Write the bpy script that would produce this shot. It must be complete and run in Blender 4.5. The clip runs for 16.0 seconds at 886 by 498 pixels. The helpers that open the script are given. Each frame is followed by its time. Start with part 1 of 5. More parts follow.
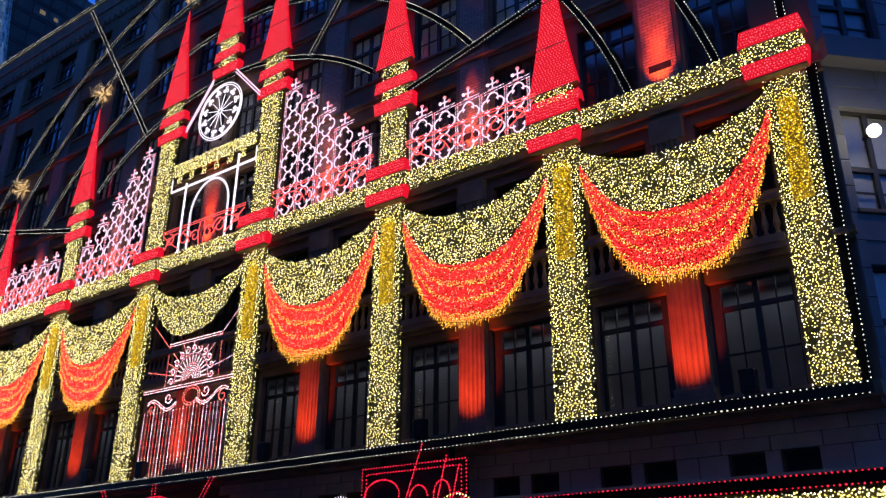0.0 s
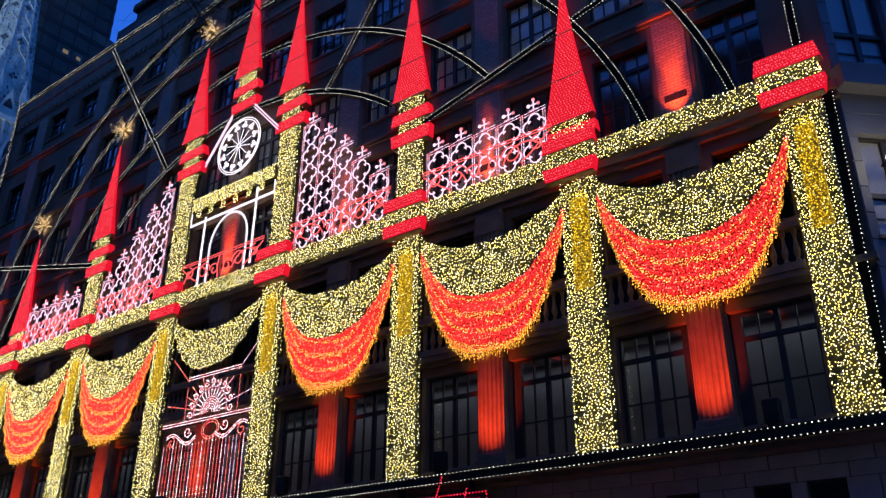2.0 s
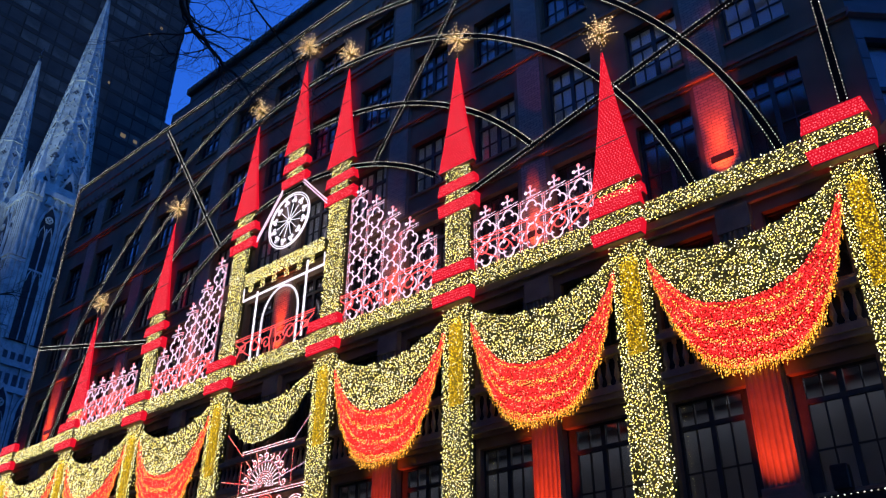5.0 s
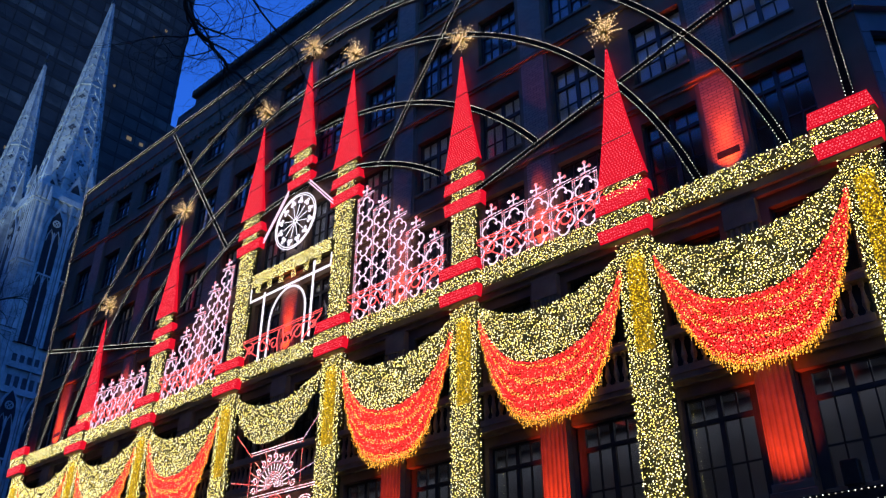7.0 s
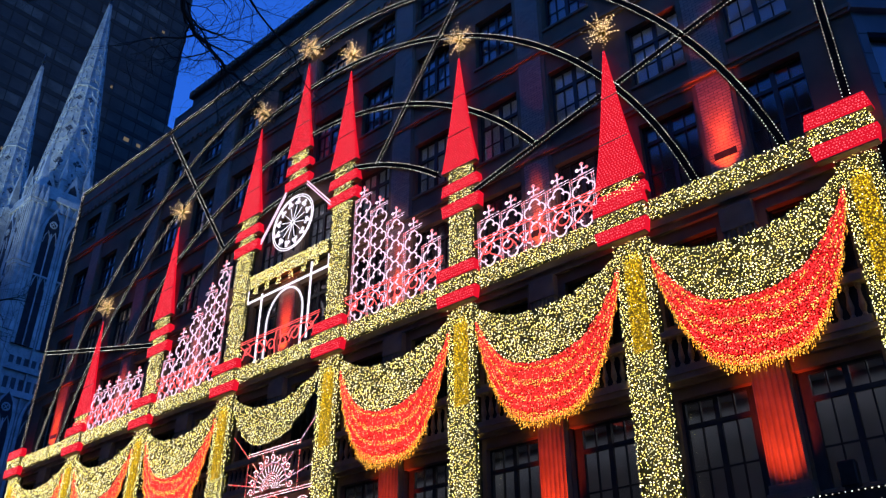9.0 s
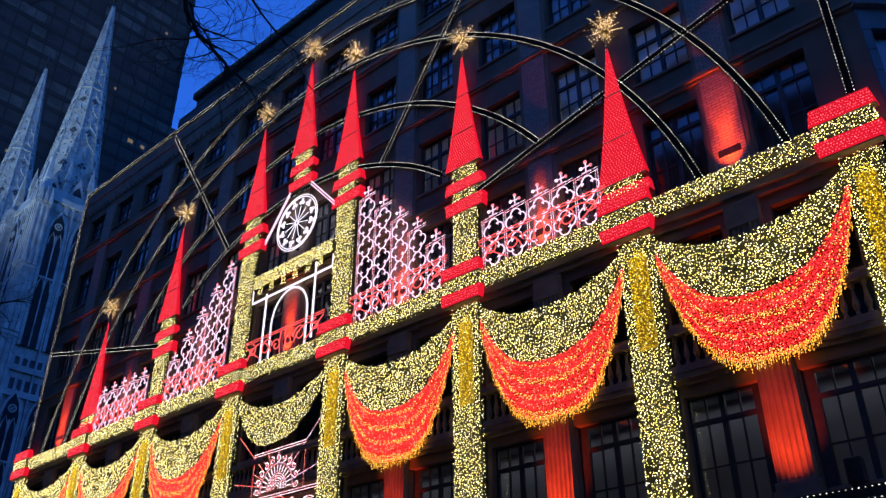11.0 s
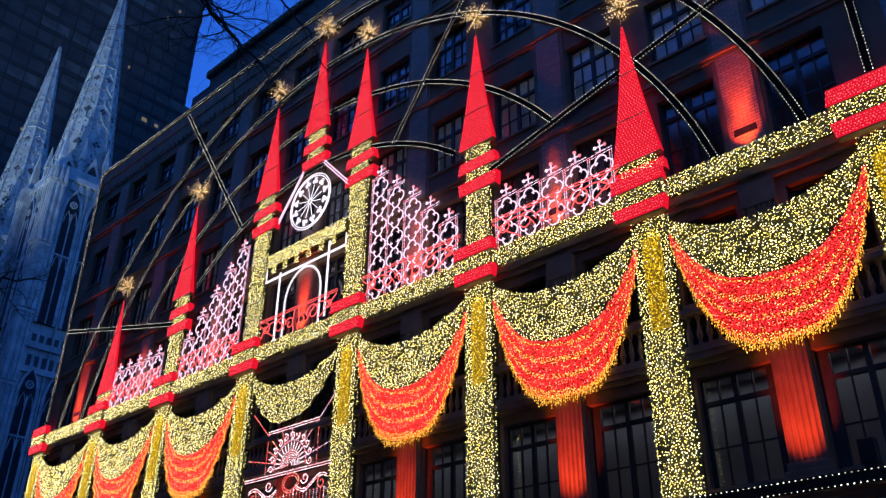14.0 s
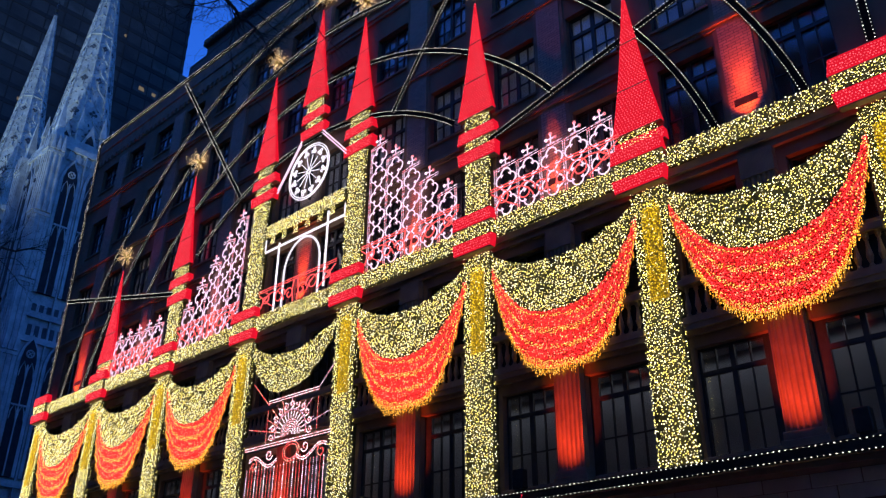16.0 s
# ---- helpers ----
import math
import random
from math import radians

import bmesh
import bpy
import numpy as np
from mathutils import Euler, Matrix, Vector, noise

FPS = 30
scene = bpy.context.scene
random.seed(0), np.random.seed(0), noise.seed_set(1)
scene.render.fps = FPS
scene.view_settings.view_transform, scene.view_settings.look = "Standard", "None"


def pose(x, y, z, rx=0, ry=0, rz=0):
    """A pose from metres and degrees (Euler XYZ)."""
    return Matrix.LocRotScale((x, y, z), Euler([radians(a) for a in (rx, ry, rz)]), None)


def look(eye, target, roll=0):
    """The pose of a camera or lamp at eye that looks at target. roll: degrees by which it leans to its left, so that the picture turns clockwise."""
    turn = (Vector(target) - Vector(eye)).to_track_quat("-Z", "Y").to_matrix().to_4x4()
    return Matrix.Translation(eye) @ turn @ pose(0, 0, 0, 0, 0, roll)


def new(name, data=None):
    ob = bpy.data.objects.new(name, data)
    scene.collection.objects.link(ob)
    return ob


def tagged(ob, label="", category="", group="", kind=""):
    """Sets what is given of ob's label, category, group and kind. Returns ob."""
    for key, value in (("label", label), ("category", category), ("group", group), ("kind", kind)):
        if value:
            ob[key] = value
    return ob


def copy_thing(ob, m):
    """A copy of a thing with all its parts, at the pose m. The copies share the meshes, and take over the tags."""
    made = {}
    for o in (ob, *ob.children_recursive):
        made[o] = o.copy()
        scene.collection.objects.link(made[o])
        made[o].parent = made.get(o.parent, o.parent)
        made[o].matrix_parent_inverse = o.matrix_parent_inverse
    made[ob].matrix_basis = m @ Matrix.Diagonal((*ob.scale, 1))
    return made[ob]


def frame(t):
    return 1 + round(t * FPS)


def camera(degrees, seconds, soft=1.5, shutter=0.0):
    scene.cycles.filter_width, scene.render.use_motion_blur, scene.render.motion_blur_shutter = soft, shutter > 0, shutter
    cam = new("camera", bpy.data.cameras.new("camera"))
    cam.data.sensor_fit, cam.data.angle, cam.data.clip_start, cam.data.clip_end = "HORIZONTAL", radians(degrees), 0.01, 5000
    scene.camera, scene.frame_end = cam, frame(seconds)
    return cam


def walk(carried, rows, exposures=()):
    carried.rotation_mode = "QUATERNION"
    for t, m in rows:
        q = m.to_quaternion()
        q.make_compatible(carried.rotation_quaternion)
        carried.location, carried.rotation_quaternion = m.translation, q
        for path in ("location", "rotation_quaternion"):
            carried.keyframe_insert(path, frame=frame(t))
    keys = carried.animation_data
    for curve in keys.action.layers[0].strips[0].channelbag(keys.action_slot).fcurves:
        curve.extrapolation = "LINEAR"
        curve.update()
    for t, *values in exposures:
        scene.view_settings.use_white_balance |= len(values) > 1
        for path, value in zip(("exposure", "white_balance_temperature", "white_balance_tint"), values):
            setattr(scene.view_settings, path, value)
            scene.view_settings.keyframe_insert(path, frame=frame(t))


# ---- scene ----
cam = camera(54.57, 16.0, soft=1.3)

# ---- the walk: one standing point across the avenue, the camera only turns ----
EYE = (33.36, -25.0, 1.6)
TURNS = (
    (0, 113.316, -0.327, 36.037), (0.5, 112.881, -0.534, 36.086), (1, 113.394, -1.084, 35.901),
    (1.5, 114.715, -1.032, 36.438), (2, 115.388, -0.302, 37.345), (2.5, 116.014, -0.047, 38.262),
    (3, 117.060, -0.220, 39.174), (3.5, 118.281, -0.141, 39.984), (4, 119.276, -0.271, 40.347),
    (4.5, 119.893, -0.480, 40.724), (7, 119.852, -0.044, 41.665), (7.5, 119.614, 0.262, 41.678),
    (8, 119.507, 0.177, 41.618), (8.5, 119.688, -0.088, 41.568), (9, 119.935, 0.039, 41.514),
    (11.5, 119.832, 0.389, 42.342), (12, 119.317, 0.411, 43.016), (12.5, 119.032, 0.354, 43.092),
    (13, 119.033, 0.201, 42.900), (13.5, 118.892, -0.126, 42.687), (14, 118.502, -0.342, 42.624),
    (14.5, 117.769, -0.374, 42.830), (15, 116.873, -0.108, 43.030), (15.5, 116.574, -0.191, 42.778),
    (16, 116.515, -0.330, 42.555),
)
walk(cam, [(t, pose(*EYE, rx, ry, rz)) for t, rx, ry, rz in TURNS])

# ---- world: blue dusk ----
world = bpy.data.worlds.new("dusk")
scene.world = world
world.use_nodes = True
wn = world.node_tree
wn.nodes.clear()
w_out = wn.nodes.new("ShaderNodeOutputWorld")
w_bg = wn.nodes.new("ShaderNodeBackground")
w_sky = wn.nodes.new("ShaderNodeTexSky")
w_sky.sky_type = "NISHITA"
w_sky.sun_disc = False
w_sky.sun_elevation = radians(1.0)
w_sky.sun_rotation = radians(200)
w_tint = wn.nodes.new("ShaderNodeMix")
w_tint.data_type, w_tint.blend_type = "RGBA", "MULTIPLY"
w_tint.inputs[0].default_value = 1.0
w_tint.inputs[7].default_value = (0.045, 0.215, 1.0, 1)
wn.links.new(w_sky.outputs[0], w_tint.inputs[6])
wn.links.new(w_tint.outputs[2], w_bg.inputs[0])
w_bg.inputs[1].default_value = 1.65
wn.links.new(w_bg.outputs[0], w_out.inputs[0])

PILLARS = [-28.5, -20.38, -12.28, -4.1, 4.12, 12.3, 20.47, 28.5]
SPIRES = [-28.5, -20.3, -12.26, -4.13, 4.13, 12.3, 20.32, 28.42]
BAYS = [(PILLARS[i] + PILLARS[i + 1]) / 2 for i in range(7)]


def spot(name, at, to, watts, colour, degrees, blend=0.6, size=0.12):
    d = bpy.data.lights.new(name, "SPOT")
    d.energy, d.color, d.spot_size, d.spot_blend, d.shadow_soft_size = watts, colour, radians(degrees), blend, size
    ob = new(name, d)
    ob.matrix_world = look(at, to)
    return ob


RED_WASH = (1.0, 0.075, 0.02)
for bx in BAYS:
    spot("uplight_lower", (bx, -2.6, 5.9), (bx, 0.0, 9.5), 4400, RED_WASH, 30, 1.0, 0.1)
    spot("uplight_upper", (bx, -0.5, 18.95), (bx, 0.2, 19.8), 600, RED_WASH, 66, 1.0, 0.1)
    spot("uplight_upper", (bx, -0.34, 18.95), (bx, 0.2, 22.2), 2900, RED_WASH, 32, 1.0, 0.1)
for sx in (-1, 1):
    spot("uplight_middle", (BAYS[6] + sx * 0.8, 0.0, 13.85), (BAYS[6] + sx * 1.25, 0.5, 17.1), 200, RED_WASH, 34, 0.8, 0.08)
# dim ceiling light behind the lower windows
inner = bpy.data.lights.new("interior_ceiling_light", "AREA")
inner.shape, inner.size, inner.size_y, inner.energy, inner.color = "RECTANGLE", 56, 0.5, 110, (0.78, 0.84, 1.0)
inner_ob = new("interior_ceiling_light", inner)
inner_ob.matrix_world = look((0, 1.9, 11.6), (0, 1.9, 0))
upper_room = bpy.data.lights.new("interior_ceiling_light", "AREA")
upper_room.shape, upper_room.size, upper_room.size_y, upper_room.energy, upper_room.color = "RECTANGLE", 56, 0.5, 260, (0.74, 0.82, 1.0)
upper_ob = new("interior_ceiling_light", upper_room)
upper_ob.matrix_world = look((0, 1.9, 28.1), (0, 1.9, 0))
# the lamp on the cut-off corner
glow = bpy.data.lights.new("wall_lamp_light", "POINT")
glow.energy, glow.color, glow.shadow_soft_size = 60, (1.0, 0.86, 0.66), 0.2
glow_ob = new("wall_lamp_light", glow)
glow_ob.location = (30.9, 0.34, 15.15)
# floodlights on the cathedral
for px in (-66.0, -87.0):
    spot("cathedral_floodlight", (px + 20, -22.0, 8.0), (px, 9.0, 92.0), 225000, (0.56, 0.8, 1.0), 33, 1.0, 2.0)


# ---- materials ----
def mat(name):
    m = bpy.data.materials.new(name)
    m.use_nodes = True
    nt = m.node_tree
    nt.nodes.clear()
    out = nt.nodes.new("ShaderNodeOutputMaterial")
    return m, nt, out


def led(name, colour, strength, low=0.35, high=1.5, second=None, share=0.3):
    """A lamp colour; every little lamp differs in brightness, and a share of them in colour."""
    m, nt, out = mat(name)
    em = nt.nodes.new("ShaderNodeEmission")
    geo = nt.nodes.new("ShaderNodeNewGeometry")
    mr = nt.nodes.new("ShaderNodeMapRange")
    mr.inputs[3].default_value, mr.inputs[4].default_value = low * strength, high * strength
    nt.links.new(geo.outputs["Random Per Island"], mr.inputs[0])
    nt.links.new(mr.outputs[0], em.inputs[1])
    if second:
        wh = nt.nodes.new("ShaderNodeTexWhiteNoise")
        wh.noise_dimensions = "1D"
        nt.links.new(geo.outputs["Random Per Island"], wh.inputs["W"])
        lt = nt.nodes.new("ShaderNodeMath")
        lt.operation = "LESS_THAN"
        lt.inputs[1].default_value = share
        nt.links.new(wh.outputs["Value"], lt.inputs[0])
        mx = nt.nodes.new("ShaderNodeMix")
        mx.data_type = "RGBA"
        nt.links.new(lt.outputs[0], mx.inputs[0])
        mx.inputs[6].default_value, mx.inputs[7].default_value = (*colour, 1), (*second, 1)
        nt.links.new(mx.outputs[2], em.inputs[0])
    else:
        em.inputs[0].default_value = (*colour, 1)
    nt.links.new(em.outputs[0], out.inputs[0])
    m.cycles.emission_sampling = "NONE" if strength < 5 else "AUTO"
    return m


def surface(name, dark, light, scale=1.0, rough=0.8, metal=0.0, bump=0.3, fine=30.0, spec=0.4):
    """A solid surface with grain at two scales."""
    m, nt, out = mat(name)
    b = nt.nodes.new("ShaderNodeBsdfPrincipled")
    tc = nt.nodes.new("ShaderNodeTexCoord")
    n1, n2 = nt.nodes.new("ShaderNodeTexNoise"), nt.nodes.new("ShaderNodeTexNoise")
    n1.inputs["Scale"].default_value, n2.inputs["Scale"].default_value = scale, fine
    n1.inputs["Detail"].default_value, n2.inputs["Detail"].default_value = 6, 4
    nt.links.new(tc.outputs["Object"], n1.inputs["Vector"])
    nt.links.new(tc.outputs["Object"], n2.inputs["Vector"])
    add = nt.nodes.new("ShaderNodeMath")
    add.operation = "MULTIPLY_ADD"
    add.inputs[1].default_value, add.inputs[2].default_value = 0.35, 0.0
    nt.links.new(n2.outputs["Fac"], add.inputs[0])
    nt.links.new(n1.outputs["Fac"], add.inputs[2])
    info = nt.nodes.new("ShaderNodeObjectInfo")
    rnd = nt.nodes.new("ShaderNodeMath")
    rnd.operation = "MULTIPLY_ADD"
    rnd.inputs[1].default_value = 0.12
    nt.links.new(info.outputs["Random"], rnd.inputs[0])
    nt.links.new(add.outputs[0], rnd.inputs[2])
    mr = nt.nodes.new("ShaderNodeMapRange")
    mr.inputs[1].default_value, mr.inputs[2].default_value = 0.42, 0.95
    nt.links.new(rnd.outputs[0], mr.inputs[0])
    mx = nt.nodes.new("ShaderNodeMix")
    mx.data_type = "RGBA"
    mx.inputs[6].default_value, mx.inputs[7].default_value = (*dark, 1), (*light, 1)
    nt.links.new(mr.outputs[0], mx.inputs[0])
    nt.links.new(mx.outputs[2], b.inputs["Base Color"])
    b.inputs["Roughness"].default_value, b.inputs["Metallic"].default_value = rough, metal
    b.inputs["Specular IOR Level"].default_value = spec
    bp = nt.nodes.new("ShaderNodeBump")
    bp.inputs["Strength"].default_value, bp.inputs["Distance"].default_value = bump, 0.02
    nt.links.new(n2.outputs["Fac"], bp.inputs["Height"])
    nt.links.new(bp.outputs[0], b.inputs["Normal"])
    nt.links.new(b.outputs[0], out.inputs[0])
    return m


def brickwork(name):
    m, nt, out = mat(name)
    b = nt.nodes.new("ShaderNodeBsdfPrincipled")
    tc = nt.nodes.new("ShaderNodeTexCoord")
    mp = nt.nodes.new("ShaderNodeMapping")
    mp.inputs["Rotation"].default_value = (radians(-90), 0, 0)
    br = nt.nodes.new("ShaderNodeTexBrick")
    br.inputs["Color1"].default_value, br.inputs["Color2"].default_value = (0.30, 0.2, 0.15, 1), (0.4, 0.28, 0.2, 1)
    br.inputs["Mortar"].default_value = (0.12, 0.1, 0.09, 1)
    br.inputs["Scale"].default_value = 1.0
    br.inputs["Brick Width"].default_value, br.inputs["Row Height"].default_value = 0.32, 0.13
    br.inputs["Mortar Size"].default_value = 0.012
    nt.links.new(tc.outputs["Object"], mp.inputs[0])
    nt.links.new(mp.outputs[0], br.inputs["Vector"])
    nt.links.new(br.outputs["Color"], b.inputs["Base Color"])
    bp = nt.nodes.new("ShaderNodeBump")
    bp.inputs["Strength"].default_value, bp.inputs["Distance"].default_value = 0.8, 0.03
    nt.links.new(br.outputs["Color"], bp.inputs["Height"])
    nt.links.new(bp.outputs[0], b.inputs["Normal"])
    b.inputs["Roughness"].default_value = 0.85
    nt.links.new(b.outputs[0], out.inputs[0])
    return m


def glazing(name, tint, gloss):
    m, nt, out = mat(name)
    tr = nt.nodes.new("ShaderNodeBsdfTransparent")
    tr.inputs[0].default_value = (*tint, 1)
    gl = nt.nodes.new("ShaderNodeBsdfGlossy")
    gl.inputs["Roughness"].default_value = 0.06
    gl.inputs["Color"].default_value = (0.9, 0.9, 0.9, 1)
    fr = nt.nodes.new("ShaderNodeLayerWeight")
    cube = nt.nodes.new("ShaderNodeMath")
    cube.operation, cube.inputs[1].default_value = "POWER", 4.0
    nt.links.new(fr.outputs["Facing"], cube.inputs[0])
    add = nt.nodes.new("ShaderNodeMath")
    add.operation = "MULTIPLY_ADD"
    add.inputs[1].default_value, add.inputs[2].default_value = 0.8, gloss
    nt.links.new(cube.outputs[0], add.inputs[0])
    no = nt.nodes.new("ShaderNodeTexNoise")
    no.inputs["Scale"].default_value = 1.3
    bp = nt.nodes.new("ShaderNodeBump")
    bp.inputs["Strength"].default_value, bp.inputs["Distance"].default_value = 0.08, 0.05
    nt.links.new(no.outputs["Fac"], bp.inputs["Height"])
    nt.links.new(bp.outputs[0], gl.inputs["Normal"])
    mx = nt.nodes.new("ShaderNodeMixShader")
    nt.links.new(add.outputs[0], mx.inputs[0])
    nt.links.new(tr.outputs[0], mx.inputs[1])
    nt.links.new(gl.outputs[0], mx.inputs[2])
    nt.links.new(mx.outputs[0], out.inputs[0])
    return m


STONE = surface("limestone", (0.118, 0.07, 0.039), (0.225, 0.145, 0.085), 0.5, 0.85)
STONE_TRIM = surface("limestone_trim", (0.14, 0.085, 0.048), (0.255, 0.168, 0.1), 1.2, 0.8)
CORNER_STONE = surface("grey_limestone", (0.10, 0.105, 0.115), (0.19, 0.195, 0.205), 0.6, 0.85)
# grey ashlar, its colour also raised in place of street light from below
BAND_STONE = surface("street_lit_grey_ashlar", (0.34, 0.29, 0.24), (0.54, 0.47, 0.4), 0.7, 0.85)
BRICK = brickwork("buff_brick")
FRAME = surface("dark_bronze_paint", (0.018, 0.017, 0.016), (0.04, 0.037, 0.034), 3, 0.5)
GLASS = glazing("window_glass", (0.86, 0.88, 0.9), 0.04)
BLIND = surface("grey_blind", (0.58, 0.56, 0.53), (0.74, 0.72, 0.68), 2, 0.9)
bnt = BLIND.node_tree
b_out = next(n for n in bnt.nodes if n.type == "OUTPUT_MATERIAL")
b_face = next(n for n in bnt.nodes if n.type == "BSDF_PRINCIPLED")
b_thin = bnt.nodes.new("ShaderNodeBsdfTranslucent")
b_thin.inputs[0].default_value = (0.7, 0.69, 0.66, 1)
b_mix = bnt.nodes.new("ShaderNodeMixShader")
b_mix.inputs[0].default_value = 0.45
bnt.links.new(b_face.outputs[0], b_mix.inputs[1])
bnt.links.new(b_thin.outputs[0], b_mix.inputs[2])
bnt.links.new(b_mix.outputs[0], b_out.inputs[0])
ROOM = surface("dim_interior", (0.2, 0.2, 0.21), (0.34, 0.34, 0.35), 1, 0.9)
METAL = surface("black_metal", (0.012, 0.012, 0.013), (0.03, 0.03, 0.03), 6, 0.45, 0.6)
TRUSS = surface("matt_black_strip", (0.005, 0.005, 0.005), (0.014, 0.013, 0.012), 6, 0.95, spec=0.05)
PLATE = surface("brown_board", (0.16, 0.09, 0.045), (0.28, 0.17, 0.09), 4, 0.7)
NET = surface("dark_fir_netting", (0.03, 0.025, 0.007), (0.1, 0.084, 0.02), 7, 0.9, 0, 1.0, 45)
NET_GOLD = surface("gold_tinsel", (0.42, 0.27, 0.03), (0.7, 0.48, 0.06), 9, 0.5, 0.3, 1.0, 50)
RED_CLOTH = surface("red_tinsel_cloth", (0.5, 0.03, 0.02), (0.75, 0.07, 0.04), 6, 0.6, 0, 0.8, 40)
ROADM = surface("asphalt", (0.03, 0.03, 0.032), (0.065, 0.065, 0.065), 0.8, 0.85, 0, 0.6, 60)
PAVING = surface("pavement_concrete", (0.22, 0.215, 0.2), (0.34, 0.33, 0.31), 0.9, 0.85, 0, 0.3, 50)
MARBLE = surface("pale_marble", (0.2, 0.2, 0.195), (0.52, 0.51, 0.48), 0.8, 0.75, 0, 1.0, 4)
ATTIC = surface("dark_slate_attic", (0.04, 0.032, 0.026), (0.085, 0.068, 0.054), 0.8, 0.8)
# dark colours that stand in for shade inside openings, niches and recesses
OPENING_SHADE = surface("painted_opening_shade", (0.012, 0.013, 0.016), (0.03, 0.03, 0.035), 2, 0.9)
SHADE = surface("painted_tracery_shade", (0.04, 0.042, 0.048), (0.09, 0.09, 0.1), 2, 0.9)
TOWER = surface("bronze_tower_cladding", (0.028, 0.025, 0.025), (0.048, 0.044, 0.043), 0.2, 0.85, spec=0.12)
TOWER_GLASS = surface("dark_tower_glass", (0.03, 0.027, 0.027), (0.075, 0.068, 0.066), 0.15, 0.8, spec=0.15)
TOWER_PANE = surface("curtained_tower_pane", (0.034, 0.03, 0.03), (0.12, 0.11, 0.1), 0.3, 0.85, spec=0.15)
BARK = surface("dark_bark", (0.02, 0.017, 0.014), (0.06, 0.05, 0.04), 8, 0.9, 0, 0.8, 40)

L_GOLD = led("gold_led", (1.0, 0.81, 0.19), 2.9, 0.16, 1.75, (1.0, 0.9, 0.5), 0.5)
L_AMBER = led("amber_led", (1.0, 0.43, 0.08), 2.0, 0.4, 1.5, (1.0, 0.58, 0.16), 0.35)
L_FRINGE = led("fringe_led", (1.0, 0.4, 0.035), 1.5, 0.3, 1.6, (1.0, 0.55, 0.1), 0.3)
L_BANNER = led("deep_gold_led", (1.0, 0.66, 0.025), 1.1, 0.3, 1.5)
L_RED = led("red_led", (1.0, 0.032, 0.035), 2.4, 0.4, 1.5, (1.0, 0.24, 0.14), 0.17)
L_REDPANEL = led("red_panel_glow", (0.95, 0.010, 0.034), 0.85, 0.95, 1.05)
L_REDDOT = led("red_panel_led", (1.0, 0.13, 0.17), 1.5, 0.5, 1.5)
L_WHITE = led("pink_white_led", (0.98, 0.66, 0.88), 1.35, 0.6, 1.4, (1.0, 0.24, 0.3), 0.34)
L_PINK = led("pink_led", (1.0, 0.3, 0.34), 2.6, 0.6, 1.4, (1.0, 0.74, 0.84), 0.6)
L_PURE = led("white_led", (0.95, 0.88, 1.0), 1.3, 0.8, 1.2)
L_PINKRED = led("pink_red_led", (1.0, 0.10, 0.10), 1.7, 0.6, 1.4, (1.0, 0.42, 0.3), 0.35)
L_SIGN = led("sign_red_led", (0.95, 0.02, 0.055), 1.6, 0.6, 1.4)
L_STRING = led("warm_white_led", (1.0, 0.94, 0.82), 2.0, 0.3, 1.5)
L_STAR = led("star_gold_led", (1.0, 0.66, 0.32), 1.5, 0.2, 1.7)
L_LAMP = led("flood_lamp", (1.0, 0.86, 0.62), 9.0, 1, 1)
L_ROOM = led("lit_window", (1.0, 0.78, 0.55), 0.3, 0.3, 1.0)


# ---- builders ----
def thing(name, label, category, group="", kind="", at=(0, 0, 0)):
    ob = new(name)
    ob.location = at
    return tagged(ob, label, category, group, kind)


def mesh_part(name, me, material, parent, label="", kind="", at=None):
    if material and not me.materials:
        me.materials.append(material)
    ob = new(name, me)
    ob.parent = parent
    if at:
        ob.location = at
    return tagged(ob, label, "", "", kind)


def part(name, bm, material, parent, label="", kind="", at=None):
    me = bpy.data.meshes.new(name)
    bm.to_mesh(me)
    bm.free()
    return mesh_part(name, me, material, parent, label, kind, at)


def raw(name, verts, faces, material, parent, label="", kind="", at=None):
    me = bpy.data.meshes.new(name)
    me.from_pydata(verts, [], faces)
    return mesh_part(name, me, material, parent, label, kind, at)


def box(bm, x0, x1, y0, y1, z0, z1):
    v = [bm.verts.new(p) for p in ((x0, y0, z0), (x1, y0, z0), (x1, y1, z0), (x0, y1, z0), (x0, y0, z1), (x1, y0, z1), (x1, y1, z1), (x0, y1, z1))]
    for f in ((3, 2, 1, 0), (4, 5, 6, 7), (0, 1, 5, 4), (1, 2, 6, 5), (2, 3, 7, 6), (3, 0, 4, 7)):
        bm.faces.new([v[i] for i in f])


def boxes(*items):
    bm = bmesh.new()
    for b in items:
        box(bm, *b)
    return bm


def bevelled(bm, width=0.02):
    bmesh.ops.bevel(bm, geom=bm.edges[:], offset=width, segments=1, affect="EDGES")
    return bm


def frustum(bm, w0, w1, d0, d1, z0, z1, y=0.0, x=0.0):
    """A four-sided block whose widths and depths differ below and above."""
    v = []
    for w, d, z in ((w0, d0, z0), (w1, d1, z1)):
        v += [bm.verts.new((x + sx * w / 2, y + sy * d / 2, z)) for sx, sy in ((-1, -1), (1, -1), (1, 1), (-1, 1))]
    for f in ((3, 2, 1, 0), (4, 5, 6, 7), (0, 1, 5, 4), (1, 2, 6, 5), (2, 3, 7, 6), (3, 0, 4, 7)):
        bm.faces.new([v[i] for i in f])


